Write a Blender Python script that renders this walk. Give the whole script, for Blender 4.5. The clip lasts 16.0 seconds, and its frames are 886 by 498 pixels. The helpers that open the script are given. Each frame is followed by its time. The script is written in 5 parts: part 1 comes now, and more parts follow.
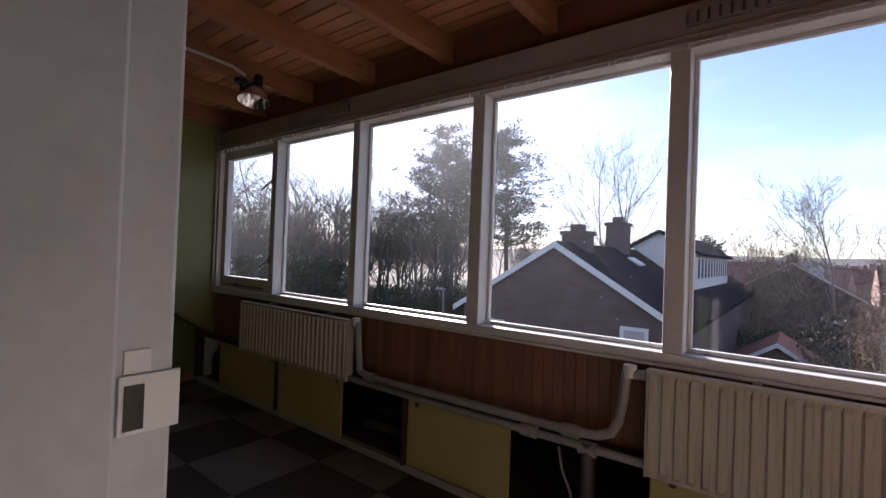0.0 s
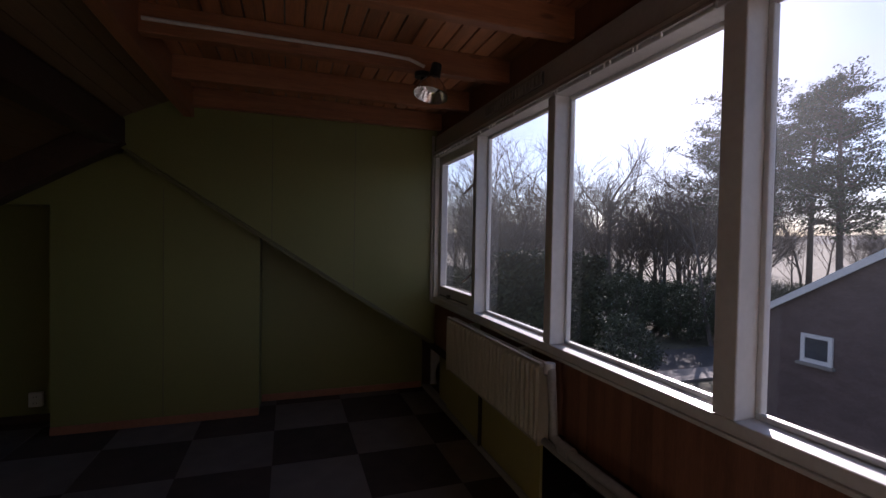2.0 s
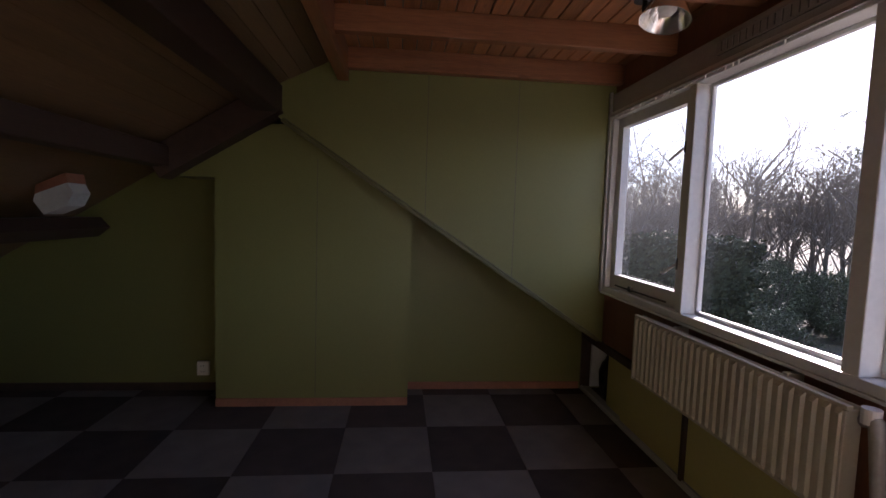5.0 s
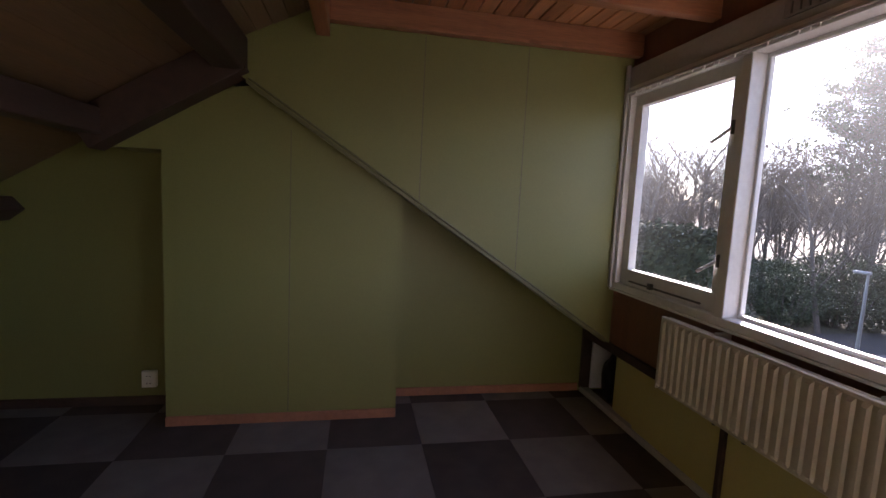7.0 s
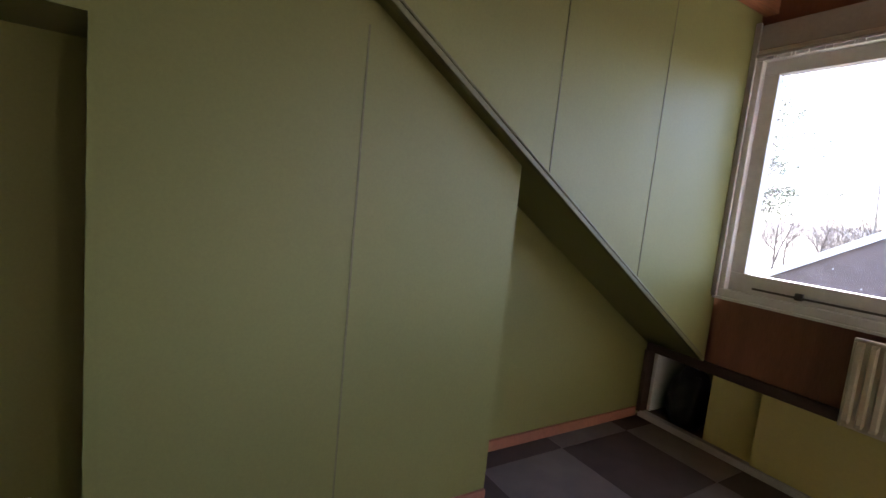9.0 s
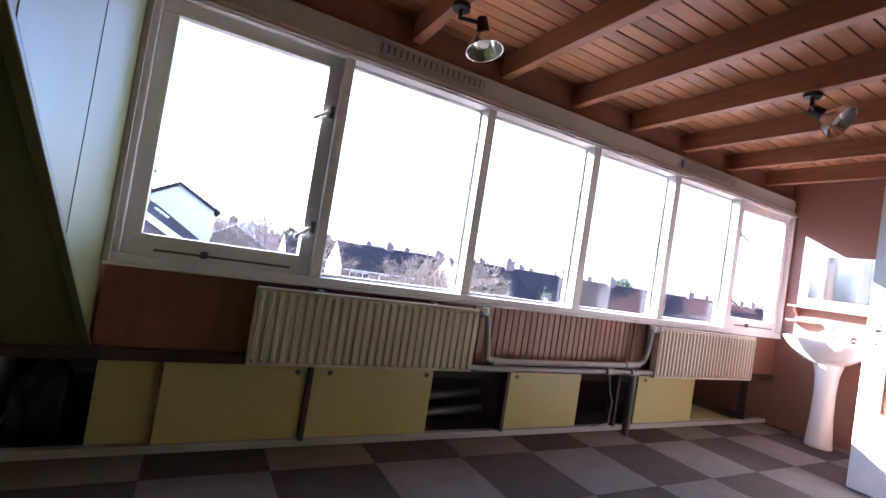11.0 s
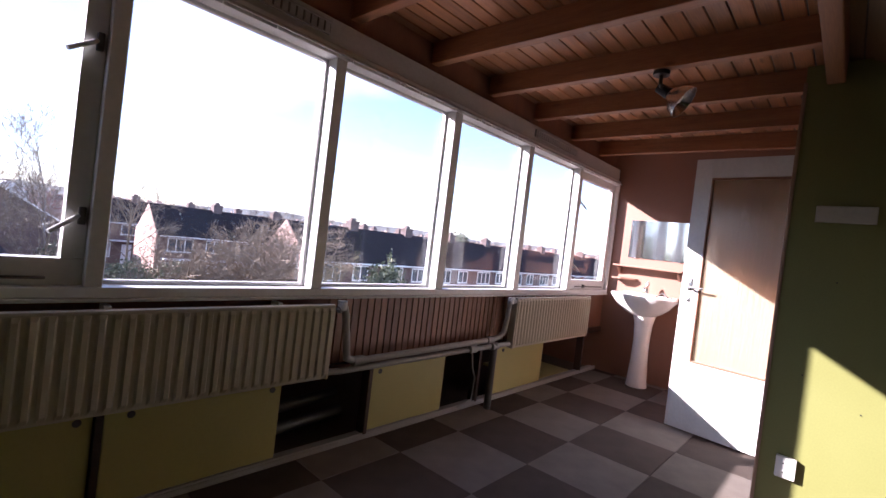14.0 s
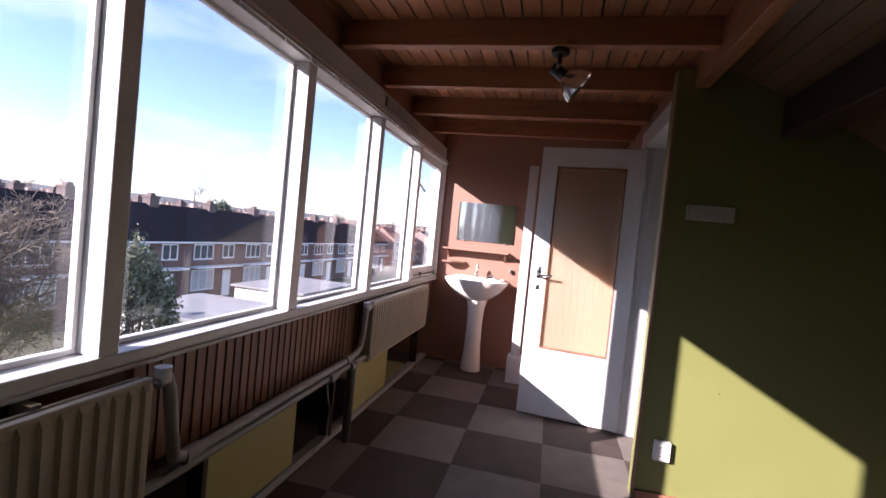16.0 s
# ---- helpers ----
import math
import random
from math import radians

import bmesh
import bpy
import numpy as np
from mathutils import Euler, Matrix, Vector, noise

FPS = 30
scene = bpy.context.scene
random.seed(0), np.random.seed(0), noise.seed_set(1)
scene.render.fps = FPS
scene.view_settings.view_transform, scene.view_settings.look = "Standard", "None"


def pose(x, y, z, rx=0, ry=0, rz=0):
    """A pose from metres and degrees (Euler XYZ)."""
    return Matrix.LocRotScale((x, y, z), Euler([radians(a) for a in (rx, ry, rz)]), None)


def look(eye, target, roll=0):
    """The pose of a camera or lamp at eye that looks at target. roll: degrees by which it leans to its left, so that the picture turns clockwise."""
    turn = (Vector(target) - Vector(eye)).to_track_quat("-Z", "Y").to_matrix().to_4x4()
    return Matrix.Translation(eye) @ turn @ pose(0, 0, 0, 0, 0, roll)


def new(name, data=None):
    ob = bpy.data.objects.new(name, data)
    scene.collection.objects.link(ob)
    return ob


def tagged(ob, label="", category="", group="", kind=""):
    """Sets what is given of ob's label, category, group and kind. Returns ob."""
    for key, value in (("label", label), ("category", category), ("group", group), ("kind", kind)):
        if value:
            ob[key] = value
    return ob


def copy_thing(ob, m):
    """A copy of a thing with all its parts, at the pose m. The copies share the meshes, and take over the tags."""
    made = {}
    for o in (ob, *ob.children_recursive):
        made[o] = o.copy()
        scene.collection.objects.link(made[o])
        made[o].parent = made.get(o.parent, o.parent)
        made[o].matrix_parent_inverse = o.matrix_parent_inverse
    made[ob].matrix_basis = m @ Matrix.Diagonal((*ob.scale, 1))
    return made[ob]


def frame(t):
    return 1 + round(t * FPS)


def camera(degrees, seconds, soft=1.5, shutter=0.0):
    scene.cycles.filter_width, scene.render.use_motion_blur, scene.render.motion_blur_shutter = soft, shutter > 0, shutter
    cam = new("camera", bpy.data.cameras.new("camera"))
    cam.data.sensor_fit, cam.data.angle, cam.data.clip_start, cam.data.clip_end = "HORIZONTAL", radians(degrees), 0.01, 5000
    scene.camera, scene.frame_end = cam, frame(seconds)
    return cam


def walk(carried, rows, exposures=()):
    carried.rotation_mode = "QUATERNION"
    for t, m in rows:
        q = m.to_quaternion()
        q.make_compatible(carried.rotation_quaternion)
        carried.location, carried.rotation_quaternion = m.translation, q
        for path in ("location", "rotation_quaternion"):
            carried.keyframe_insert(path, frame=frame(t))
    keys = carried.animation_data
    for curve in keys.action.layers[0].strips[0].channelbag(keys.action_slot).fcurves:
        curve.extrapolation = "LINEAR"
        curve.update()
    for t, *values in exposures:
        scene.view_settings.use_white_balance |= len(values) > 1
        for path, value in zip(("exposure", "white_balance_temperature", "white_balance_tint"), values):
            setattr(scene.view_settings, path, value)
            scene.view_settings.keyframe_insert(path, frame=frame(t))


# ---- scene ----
cam = camera(88.5, 16.0)
PATH = [
    (0, (0.38, 0.053, 1.204), (-0.85, 1.63, 1.227), 2.1),
    (0.5, (0.251, 0.273, 1.207), (-0.872, 1.927, 1.19), 1.9),
    (1, (0.103, 0.549, 1.24), (-1.021, 2.203, 1.222), 2.2),
    (1.5, (-0.006, 0.707, 1.292), (-1.458, 2.081, 1.238), 1.7),
    (2, (0.044, 0.778, 1.341), (-1.848, 1.423, 1.294), 1.0),
    (2.5, (0.023, 0.766, 1.361), (-1.93, 1.19, 1.299), 1.4),
    (3, (0.017, 0.756, 1.35), (-1.941, 1.157, 1.267), 1.6),
    (3.5, (0.016, 0.774, 1.357), (-1.957, 1.086, 1.254), 1.5),
    (4, (-0.044, 0.732, 1.338), (-2.025, 0.981, 1.216), 1.7),
    (4.5, (-0.282, 0.595, 1.324), (-2.269, 0.77, 1.177), 1.8),
    (7, (-0.939, 0.317, 1.325), (-2.891, 0.695, 1.109), 2.8),
    (7.5, (-1.035, 0.139, 1.282), (-2.982, 0.538, 1.059), 3.0),
    (8, (-1.376, -0.154, 1.249), (-3.321, 0.257, 1.034), 3.0),
    (8.5, (-1.808, -0.455, 1.214), (-3.73, 0.056, 1.005), 3.3),
    (9, (-2.261, -0.525, 1.187), (-3.958, 0.51, 0.962), 5.8),
    (9.5, (-2.698, -0.485, 1.155), (-3.668, 1.256, 0.99), 8.7),
    (10, (-2.907, -0.34, 1.127), (-3.049, 1.654, 1.085), 9.7),
    (12.5, (-3.391, -0.519, 0.948), (-1.977, 0.895, 1.007), 7.3),
    (13, (-3.348, -0.48, 0.961), (-1.92, 0.919, 0.982), 7.0),
    (13.5, (-3.198, -0.313, 1.027), (-1.752, 1.069, 1.025), 6.6),
    (14, (-3.024, -0.025, 1.168), (-1.536, 1.31, 1.138), 6.9),
    (14.5, (-2.863, 0.27, 1.219), (-1.249, 1.45, 1.172), 6.2),
    (15, (-2.775, 0.489, 1.255), (-1.024, 1.454, 1.195), 6.0),
    (15.5, (-2.747, 0.7, 1.277), (-0.849, 1.328, 1.214), 6.3),
    (16, (-2.748, 0.78, 1.282), (-0.802, 1.237, 1.219), 5.7),
]
EXPOSURES = [(0, 1.32, 6200, 27), (1, 1.2, 6200, 26), (2, 0.7, 6200, 30), (3.5, 1.33, 6100, 29), (4.5, 1.82, 6250, 31), (7, 2.68, 6400, 31), (8, 3.0, 6750, 26), (8.5, 3.4, 6950, 24), (9, 3.8, 6100, 26), (9.5, 4.1, 5600, 25), (10, 4.07, 5300, 27), (12.5, 2.85, 5750, 29), (14, 2.38, 5900, 31), (15, 2.1, 5950, 30), (16, 1.88, 5950, 30)]
walk(cam, [(t, look(eye, target, roll)) for t, eye, target, roll in PATH], EXPOSURES)

# ---- world and sun ----
SUN_TO = Vector((-0.873, 1.0, 0.572)).normalized()
wd = bpy.data.worlds.new("world")
scene.world = wd
wd.use_nodes = True
wn, wl = wd.node_tree.nodes, wd.node_tree.links
sky = wn.new("ShaderNodeTexSky")
sky.sky_type, sky.sun_disc = "NISHITA", False
sky.sun_elevation = math.asin(SUN_TO.z)
sky.sun_rotation = math.atan2(SUN_TO.x, SUN_TO.y)
sky.air_density, sky.dust_density, sky.ozone_density = 0.9, 0.2, 2.2
wco = wn.new("ShaderNodeTexCoord")
wmap = wn.new("ShaderNodeMapping")
wmap.inputs["Scale"].default_value = (1.2, 1.2, 4.0)
wl.new(wco.outputs["Generated"], wmap.inputs["Vector"])
wno = wn.new("ShaderNodeTexNoise")
wno.inputs["Scale"].default_value, wno.inputs["Detail"].default_value = 2.2, 7.0
wl.new(wmap.outputs["Vector"], wno.inputs["Vector"])
wra = wn.new("ShaderNodeValToRGB")
wra.color_ramp.elements[0].position, wra.color_ramp.elements[0].color = 0.45, (0, 0, 0, 1)
wra.color_ramp.elements[1].position, wra.color_ramp.elements[1].color = 0.72, (0.62, 0.62, 0.62, 1)
wl.new(wno.outputs["Fac"], wra.inputs["Fac"])
wmi = wn.new("ShaderNodeMix")
wmi.data_type = "RGBA"
wl.new(wra.outputs["Color"], wmi.inputs["Factor"])
wl.new(sky.outputs["Color"], wmi.inputs["A"])
wmi.inputs["B"].default_value = (5.0, 5.4, 5.9, 1)
wl.new(wmi.outputs["Result"], wn["Background"].inputs["Color"])
wn["Background"].inputs["Strength"].default_value = 0.095

sun_data = bpy.data.lights.new("sun", "SUN")
sun_data.energy, sun_data.angle, sun_data.color = 5.0, radians(0.53), (1.0, 0.93, 0.83)
sun = new("sun", sun_data)
sun.matrix_world = look(SUN_TO * 60, (0, 0, 0))


# ---- materials ----
def mat(name, col, rough=0.6, metal=0.0, var=0.25, scale=3.0, fine=60.0, bump=0.15, stretch=(1, 1, 1), per_piece=0.0, island=0.0, spec=0.5, dist=0.004, knots=None):
    """Two scales of noise over a base colour, with fine relief; stretch draws the grain out along an axis."""
    m = bpy.data.materials.new(name)
    m.use_nodes = True
    n, l = m.node_tree.nodes, m.node_tree.links
    b = n["Principled BSDF"]
    b.inputs["Metallic"].default_value = metal
    b.inputs["Specular IOR Level"].default_value = spec
    co = n.new("ShaderNodeTexCoord")
    mp = n.new("ShaderNodeMapping")
    mp.inputs["Scale"].default_value = stretch
    l.new(co.outputs["Object"], mp.inputs["Vector"])
    big, sml = n.new("ShaderNodeTexNoise"), n.new("ShaderNodeTexNoise")
    big.inputs["Scale"].default_value, big.inputs["Detail"].default_value = scale, 4.0
    sml.inputs["Scale"].default_value, sml.inputs["Detail"].default_value = fine, 3.0
    l.new(mp.outputs["Vector"], big.inputs["Vector"])
    l.new(mp.outputs["Vector"], sml.inputs["Vector"])
    add = n.new("ShaderNodeMath")
    add.operation = "MULTIPLY_ADD"
    add.inputs[1].default_value = 0.45
    l.new(sml.outputs["Fac"], add.inputs[0])
    half = n.new("ShaderNodeMath")
    half.operation = "MULTIPLY"
    half.inputs[1].default_value = 0.55
    l.new(big.outputs["Fac"], half.inputs[0])
    l.new(half.outputs[0], add.inputs[2])
    last = add.outputs[0]
    for amount, kind in ((per_piece, "ShaderNodeObjectInfo"), (island, "ShaderNodeNewGeometry")):
        if amount:
            src = n.new(kind)
            sh = n.new("ShaderNodeMath")
            sh.operation = "MULTIPLY_ADD"
            sh.inputs[1].default_value = amount
            l.new(src.outputs["Random" if kind.endswith("Info") else "Random Per Island"], sh.inputs[0])
            l.new(last, sh.inputs[2])
            off = n.new("ShaderNodeMath")
            off.operation = "SUBTRACT"
            off.inputs[1].default_value = amount / 2
            l.new(sh.outputs[0], off.inputs[0])
            last = off.outputs[0]
    if knots:
        vo, kr = n.new("ShaderNodeTexVoronoi"), n.new("ShaderNodeMapRange")
        vm = n.new("ShaderNodeMapping")
        vm.inputs["Scale"].default_value = knots
        vo.inputs["Scale"].default_value = 1.0
        kr.inputs["From Min"].default_value, kr.inputs["From Max"].default_value = 0.05, 0.12
        kr.inputs["To Min"].default_value, kr.inputs["To Max"].default_value = -0.35, 0.0
        l.new(co.outputs["Object"], vm.inputs["Vector"])
        l.new(vm.outputs["Vector"], vo.inputs["Vector"])
        l.new(vo.outputs["Distance"], kr.inputs["Value"])
        kn = n.new("ShaderNodeMath")
        l.new(last, kn.inputs[0])
        l.new(kr.outputs["Result"], kn.inputs[1])
        last = kn.outputs[0]
    ra = n.new("ShaderNodeValToRGB")
    e = ra.color_ramp.elements
    e[0].position, e[1].position = 0.28, 0.72
    e[0].color = (*[c * (1 - var) for c in col], 1)
    e[1].color = (*[min(1, c * (1 + var)) for c in col], 1)
    l.new(last, ra.inputs["Fac"])
    l.new(ra.outputs["Color"], b.inputs["Base Color"])
    rr = n.new("ShaderNodeMapRange")
    rr.inputs["To Min"].default_value, rr.inputs["To Max"].default_value = max(0.02, rough - 0.12), min(1, rough + 0.12)
    l.new(big.outputs["Fac"], rr.inputs["Value"])
    l.new(rr.outputs["Result"], b.inputs["Roughness"])
    if bump:
        bp = n.new("ShaderNodeBump")
        bp.inputs["Strength"].default_value, bp.inputs["Distance"].default_value = bump, dist
        l.new(add.outputs[0], bp.inputs["Height"])
        l.new(bp.outputs["Normal"], b.inputs["Normal"])
    return m


def glass_mat(name, tint=(1, 1, 1), haze=0.009):
    m = bpy.data.materials.new(name)
    m.use_nodes = True
    n, l = m.node_tree.nodes, m.node_tree.links
    n.remove(n["Principled BSDF"])
    tr, gl, fr, mx, pw, sc = (n.new("ShaderNode" + k) for k in ("BsdfTransparent", "BsdfGlossy", "LayerWeight", "MixShader", "Math", "Math"))
    tr.inputs["Color"].default_value = (*tint, 1)
    gl.inputs["Roughness"].default_value = 0.01
    pw.operation, pw.inputs[1].default_value = "POWER", 4.5
    sc.operation, sc.inputs[1].default_value, sc.inputs[2].default_value = "MULTIPLY_ADD", 0.55, 0.03
    l.new(fr.outputs["Facing"], pw.inputs[0])
    l.new(pw.outputs[0], sc.inputs[0])
    l.new(sc.outputs[0], mx.inputs[0])
    l.new(tr.outputs[0], mx.inputs[1])
    l.new(gl.outputs[0], mx.inputs[2])
    # added bluish film: scatters sunlight onwards to put glare haze into the pane
    rf, no, ma, m2 = (n.new("ShaderNode" + k) for k in ("BsdfRefraction", "TexNoise", "Math", "MixShader"))
    rf.inputs["Color"].default_value = (0.86, 0.94, 1.0, 1)
    rf.inputs["Roughness"].default_value, rf.inputs["IOR"].default_value = 0.85, 1.45
    no.inputs["Scale"].default_value, no.inputs["Detail"].default_value = 2.5, 5.0
    ma.operation, ma.inputs[1].default_value, ma.inputs[2].default_value = "MULTIPLY_ADD", haze, haze * 0.5
    l.new(no.outputs["Fac"], ma.inputs[0])
    l.new(ma.outputs[0], m2.inputs[0])
    l.new(mx.outputs[0], m2.inputs[1])
    l.new(rf.outputs[0], m2.inputs[2])
    l.new(m2.outputs[0], n["Material Output"].inputs["Surface"])
    return m


def reed_glass_mat():
    m = bpy.data.materials.new("rippled_glass")
    m.use_nodes = True
    n, l = m.node_tree.nodes, m.node_tree.links
    b = n["Principled BSDF"]
    b.inputs["Base Color"].default_value = (0.74, 0.65, 0.48, 1)
    b.inputs["Transmission Weight"].default_value = 0.84
    b.inputs["Roughness"].default_value = 0.30
    b.inputs["IOR"].default_value = 1.5
    b.inputs["Coat Weight"].default_value, b.inputs["Coat Roughness"].default_value, b.inputs["Coat IOR"].default_value = 1.0, 0.06, 1.7
    co, mp, no, bp = (n.new("ShaderNode" + k) for k in ("TexCoord", "Mapping", "TexNoise", "Bump"))
    mp.inputs["Scale"].default_value = (75, 75, 5.0)
    no.inputs["Scale"].default_value, no.inputs["Detail"].default_value = 1.0, 2.0
    bp.inputs["Strength"].default_value, bp.inputs["Distance"].default_value = 0.5, 0.006
    l.new(co.outputs["Object"], mp.inputs["Vector"])
    l.new(mp.outputs["Vector"], no.inputs["Vector"])
    l.new(no.outputs["Fac"], bp.inputs["Height"])
    l.new(bp.outputs["Normal"], b.inputs["Normal"])
    l.new(bp.outputs["Normal"], b.inputs["Coat Normal"])
    return m


WHITE = mat("white_gloss_paint", (0.68, 0.68, 0.66), 0.38, var=0.1, scale=4, fine=40, bump=0.08)
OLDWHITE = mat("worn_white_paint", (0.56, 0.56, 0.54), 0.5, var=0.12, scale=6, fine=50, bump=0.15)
GREYPAINT = mat("grey_painted_wood", (0.40, 0.39, 0.37), 0.5, var=0.12, scale=5, fine=60, bump=0.12)
GREEN = mat("olive_green_wall_paint", (0.176, 0.180, 0.056), 0.5, var=0.09, scale=1.7, fine=120, bump=0.12, dist=0.002)
TERRA = mat("terracotta_wall_paint", (0.27, 0.14, 0.095), 0.55, var=0.08, scale=1.5, fine=140, bump=0.15, dist=0.002)
CREAMWALL = mat("landing_wall_plaster", (0.34, 0.345, 0.34), 0.8, var=0.07, scale=2, fine=150, bump=0.2)
PINE = mat("stained_pine_boards", (0.36, 0.155, 0.065), 0.42, var=0.38, scale=4, fine=34, bump=0.2, stretch=(0.35, 6, 6), island=0.35, knots=(2.6, 9, 9))
JOIST = mat("stained_pine_joist", (0.30, 0.125, 0.055), 0.5, var=0.35, scale=4, fine=30, bump=0.25, stretch=(6, 0.4, 6), per_piece=0.15, knots=(8, 2.6, 8))
PLATE = mat("stained_pine_plate", (0.30, 0.125, 0.055), 0.5, var=0.3, scale=4, fine=30, bump=0.25, stretch=(0.4, 6, 6))
DARKBEAM = mat("dark_stained_beam", (0.055, 0.03, 0.022), 0.55, var=0.4, scale=4, fine=40, bump=0.3, stretch=(0.5, 5, 5))
SLOPEBOARD = mat("varnished_slope_boards", (0.17, 0.105, 0.055), 0.5, var=0.25, scale=3, fine=30, bump=0.2, stretch=(0.4, 5, 5), island=0.2)
SLAT = mat("red_brown_wall_slats", (0.235, 0.104, 0.058), 0.5, var=0.3, scale=5, fine=40, bump=0.2, stretch=(8, 8, 0.6), per_piece=0.3)
PANELWOOD = mat("red_brown_panel", (0.22, 0.095, 0.055), 0.5, var=0.25, scale=3, fine=40, bump=0.15, stretch=(5, 5, 0.5))
CORNERWOOD = mat("pale_brown_corner_wood", (0.30, 0.19, 0.125), 0.5, var=0.2, scale=5, fine=50, bump=0.15, stretch=(5, 5, 0.5))
BEAD = mat("brown_glazing_bead", (0.22, 0.115, 0.07), 0.45, var=0.2, scale=6, fine=50, bump=0.1)
SKIRT = mat("red_brown_skirting", (0.30, 0.125, 0.075), 0.5, var=0.2, scale=5, fine=50, bump=0.15)
YELLOW = mat("yellow_laminate_panel", (0.47, 0.415, 0.155), 0.42, var=0.06, scale=2.5, fine=80, bump=0.05)
RAD = mat("cream_radiator_enamel", (0.54, 0.495, 0.38), 0.38, var=0.07, scale=6, fine=70, bump=0.05)
PIPE = mat("grey_painted_pipe", (0.32, 0.31, 0.29), 0.5, var=0.2, scale=8, fine=60, bump=0.15)
DARKPIPE = mat("dark_steel_pipe", (0.10, 0.095, 0.09), 0.45, 0.4, var=0.3, scale=9, fine=60, bump=0.15)
CHROME = mat("worn_chrome", (0.80, 0.79, 0.77), 0.2, 1.0, var=0.08, scale=9, fine=60, bump=0.0)
BLACKMETAL = mat("black_lamp_metal", (0.025, 0.025, 0.026), 0.4, 0.3, var=0.2, scale=9, fine=60, bump=0.1)
BULB = mat("frosted_bulb_glass", (0.75, 0.74, 0.7), 0.2, var=0.03, bump=0)
PORCELAIN = mat("white_porcelain", (0.80, 0.77, 0.72), 0.12, var=0.04, scale=4, fine=30, bump=0.0)
# darker copy of the white plastic: the switch panel's shadow is in this colour
SHADEPLASTIC = mat("shaded_switch_plastic", (0.46, 0.43, 0.34), 0.4, var=0.1, scale=9, fine=50, bump=0.03)
PLASTIC = mat("white_switch_plastic", (0.74, 0.73, 0.69), 0.35, var=0.04, scale=8, fine=40, bump=0.02)
BLACKBAG = mat("black_plastic_bag", (0.012, 0.012, 0.014), 0.35, var=0.3, scale=9, fine=40, bump=0.5, dist=0.01)
# dark brown for the cupboard lining and the slab below the carpet
CAVITY = mat("dark_brown_boards", (0.12, 0.09, 0.07), 0.8, var=0.3, scale=3, fine=40, bump=0.2)
CARPETL = mat("grey_needle_felt", (0.170, 0.145, 0.124), 0.95, var=0.25, scale=7, fine=420, bump=0.7, per_piece=0.22, spec=0.15, dist=0.003)
CARPETD = mat("brown_needle_felt", (0.076, 0.058, 0.048), 0.95, var=0.3, scale=7, fine=420, bump=0.7, per_piece=0.22, spec=0.15, dist=0.003)
REEDGLASS = reed_glass_mat()
GLASS = glass_mat("window_glass")
MIRROR = mat("mirror_silver", (0.86, 0.88, 0.87), 0.02, 1.0, var=0.01, bump=0)
STEELGREY = mat("grey_galvanised_post", (0.30, 0.32, 0.33), 0.45, 0.5, var=0.15, scale=5, fine=40, bump=0.1)
TRIMGREEN = mat("dark_green_trim", (0.13, 0.125, 0.055), 0.5, var=0.25, scale=6, fine=60, bump=0.2)
BRICK = mat("brown_brick", (0.12, 0.085, 0.078), 0.85, var=0.35, scale=1.5, fine=14, bump=0.4, stretch=(1, 1, 2.5), dist=0.02)
REDBRICK = mat("red_brick", (0.135, 0.08, 0.068), 0.85, var=0.3, scale=1.2, fine=12, bump=0.4, stretch=(1, 1, 2.5), dist=0.02)
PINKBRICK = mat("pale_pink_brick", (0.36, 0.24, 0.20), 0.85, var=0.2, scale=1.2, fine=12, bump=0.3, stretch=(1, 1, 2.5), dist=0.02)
ROOFTILE = mat("dark_concrete_roof_tiles", (0.024, 0.019, 0.023), 0.95, spec=0.03, var=0.35, scale=2, fine=9, bump=0.5, dist=0.03)
REDROOF = mat("weathered_red_roof_tiles", (0.30, 0.115, 0.075), 0.75, var=0.35, scale=1.5, fine=9, bump=0.5, dist=0.03)
FARBRICK = mat("distant_walls", (0.34, 0.25, 0.21), 0.9, var=0.2, scale=0.1, fine=1, bump=0, island=0.9)
FARROOF = mat("distant_roofs", (0.20, 0.105, 0.08), 0.9, var=0.5, scale=0.1, fine=1, bump=0, island=0.9)
HOUSEWHITE = mat("white_house_trim", (0.72, 0.72, 0.7), 0.6, var=0.06, scale=2, fine=20, bump=0.05)
DARKGLASS = mat("dark_house_window", (0.05, 0.06, 0.075), 0.08, var=0.3, scale=1, fine=6, bump=0)
CURTAIN = mat("pale_curtain", (0.45, 0.44, 0.42), 0.8, var=0.2, scale=4, fine=30, bump=0.1)
BARK = mat("grey_brown_bark", (0.115, 0.095, 0.078), 0.9, var=0.4, scale=3, fine=20, bump=0.4, dist=0.02)
BIRCH = mat("pale_birch_bark", (0.25, 0.225, 0.20), 0.85, var=0.4, scale=3, fine=20, bump=0.3, dist=0.02)
NEEDLE = mat("pine_needles", (0.045, 0.065, 0.03), 0.7, var=0.5, scale=1.5, fine=12, bump=0, island=0.8)
EVERGREEN = mat("glossy_evergreen_leaves", (0.062, 0.078, 0.04), 0.5, spec=0.4, var=0.5, scale=1.5, fine=12, bump=0, island=0.9)
HEDGE = mat("clipped_hedge_leaves", (0.035, 0.045, 0.026), 0.85, spec=0.15, var=0.4, scale=2, fine=14, bump=0, island=0.7)
OLIVELEAF = mat("grey_green_leaves", (0.11, 0.125, 0.065), 0.6, var=0.4, scale=2, fine=14, bump=0, island=0.8)
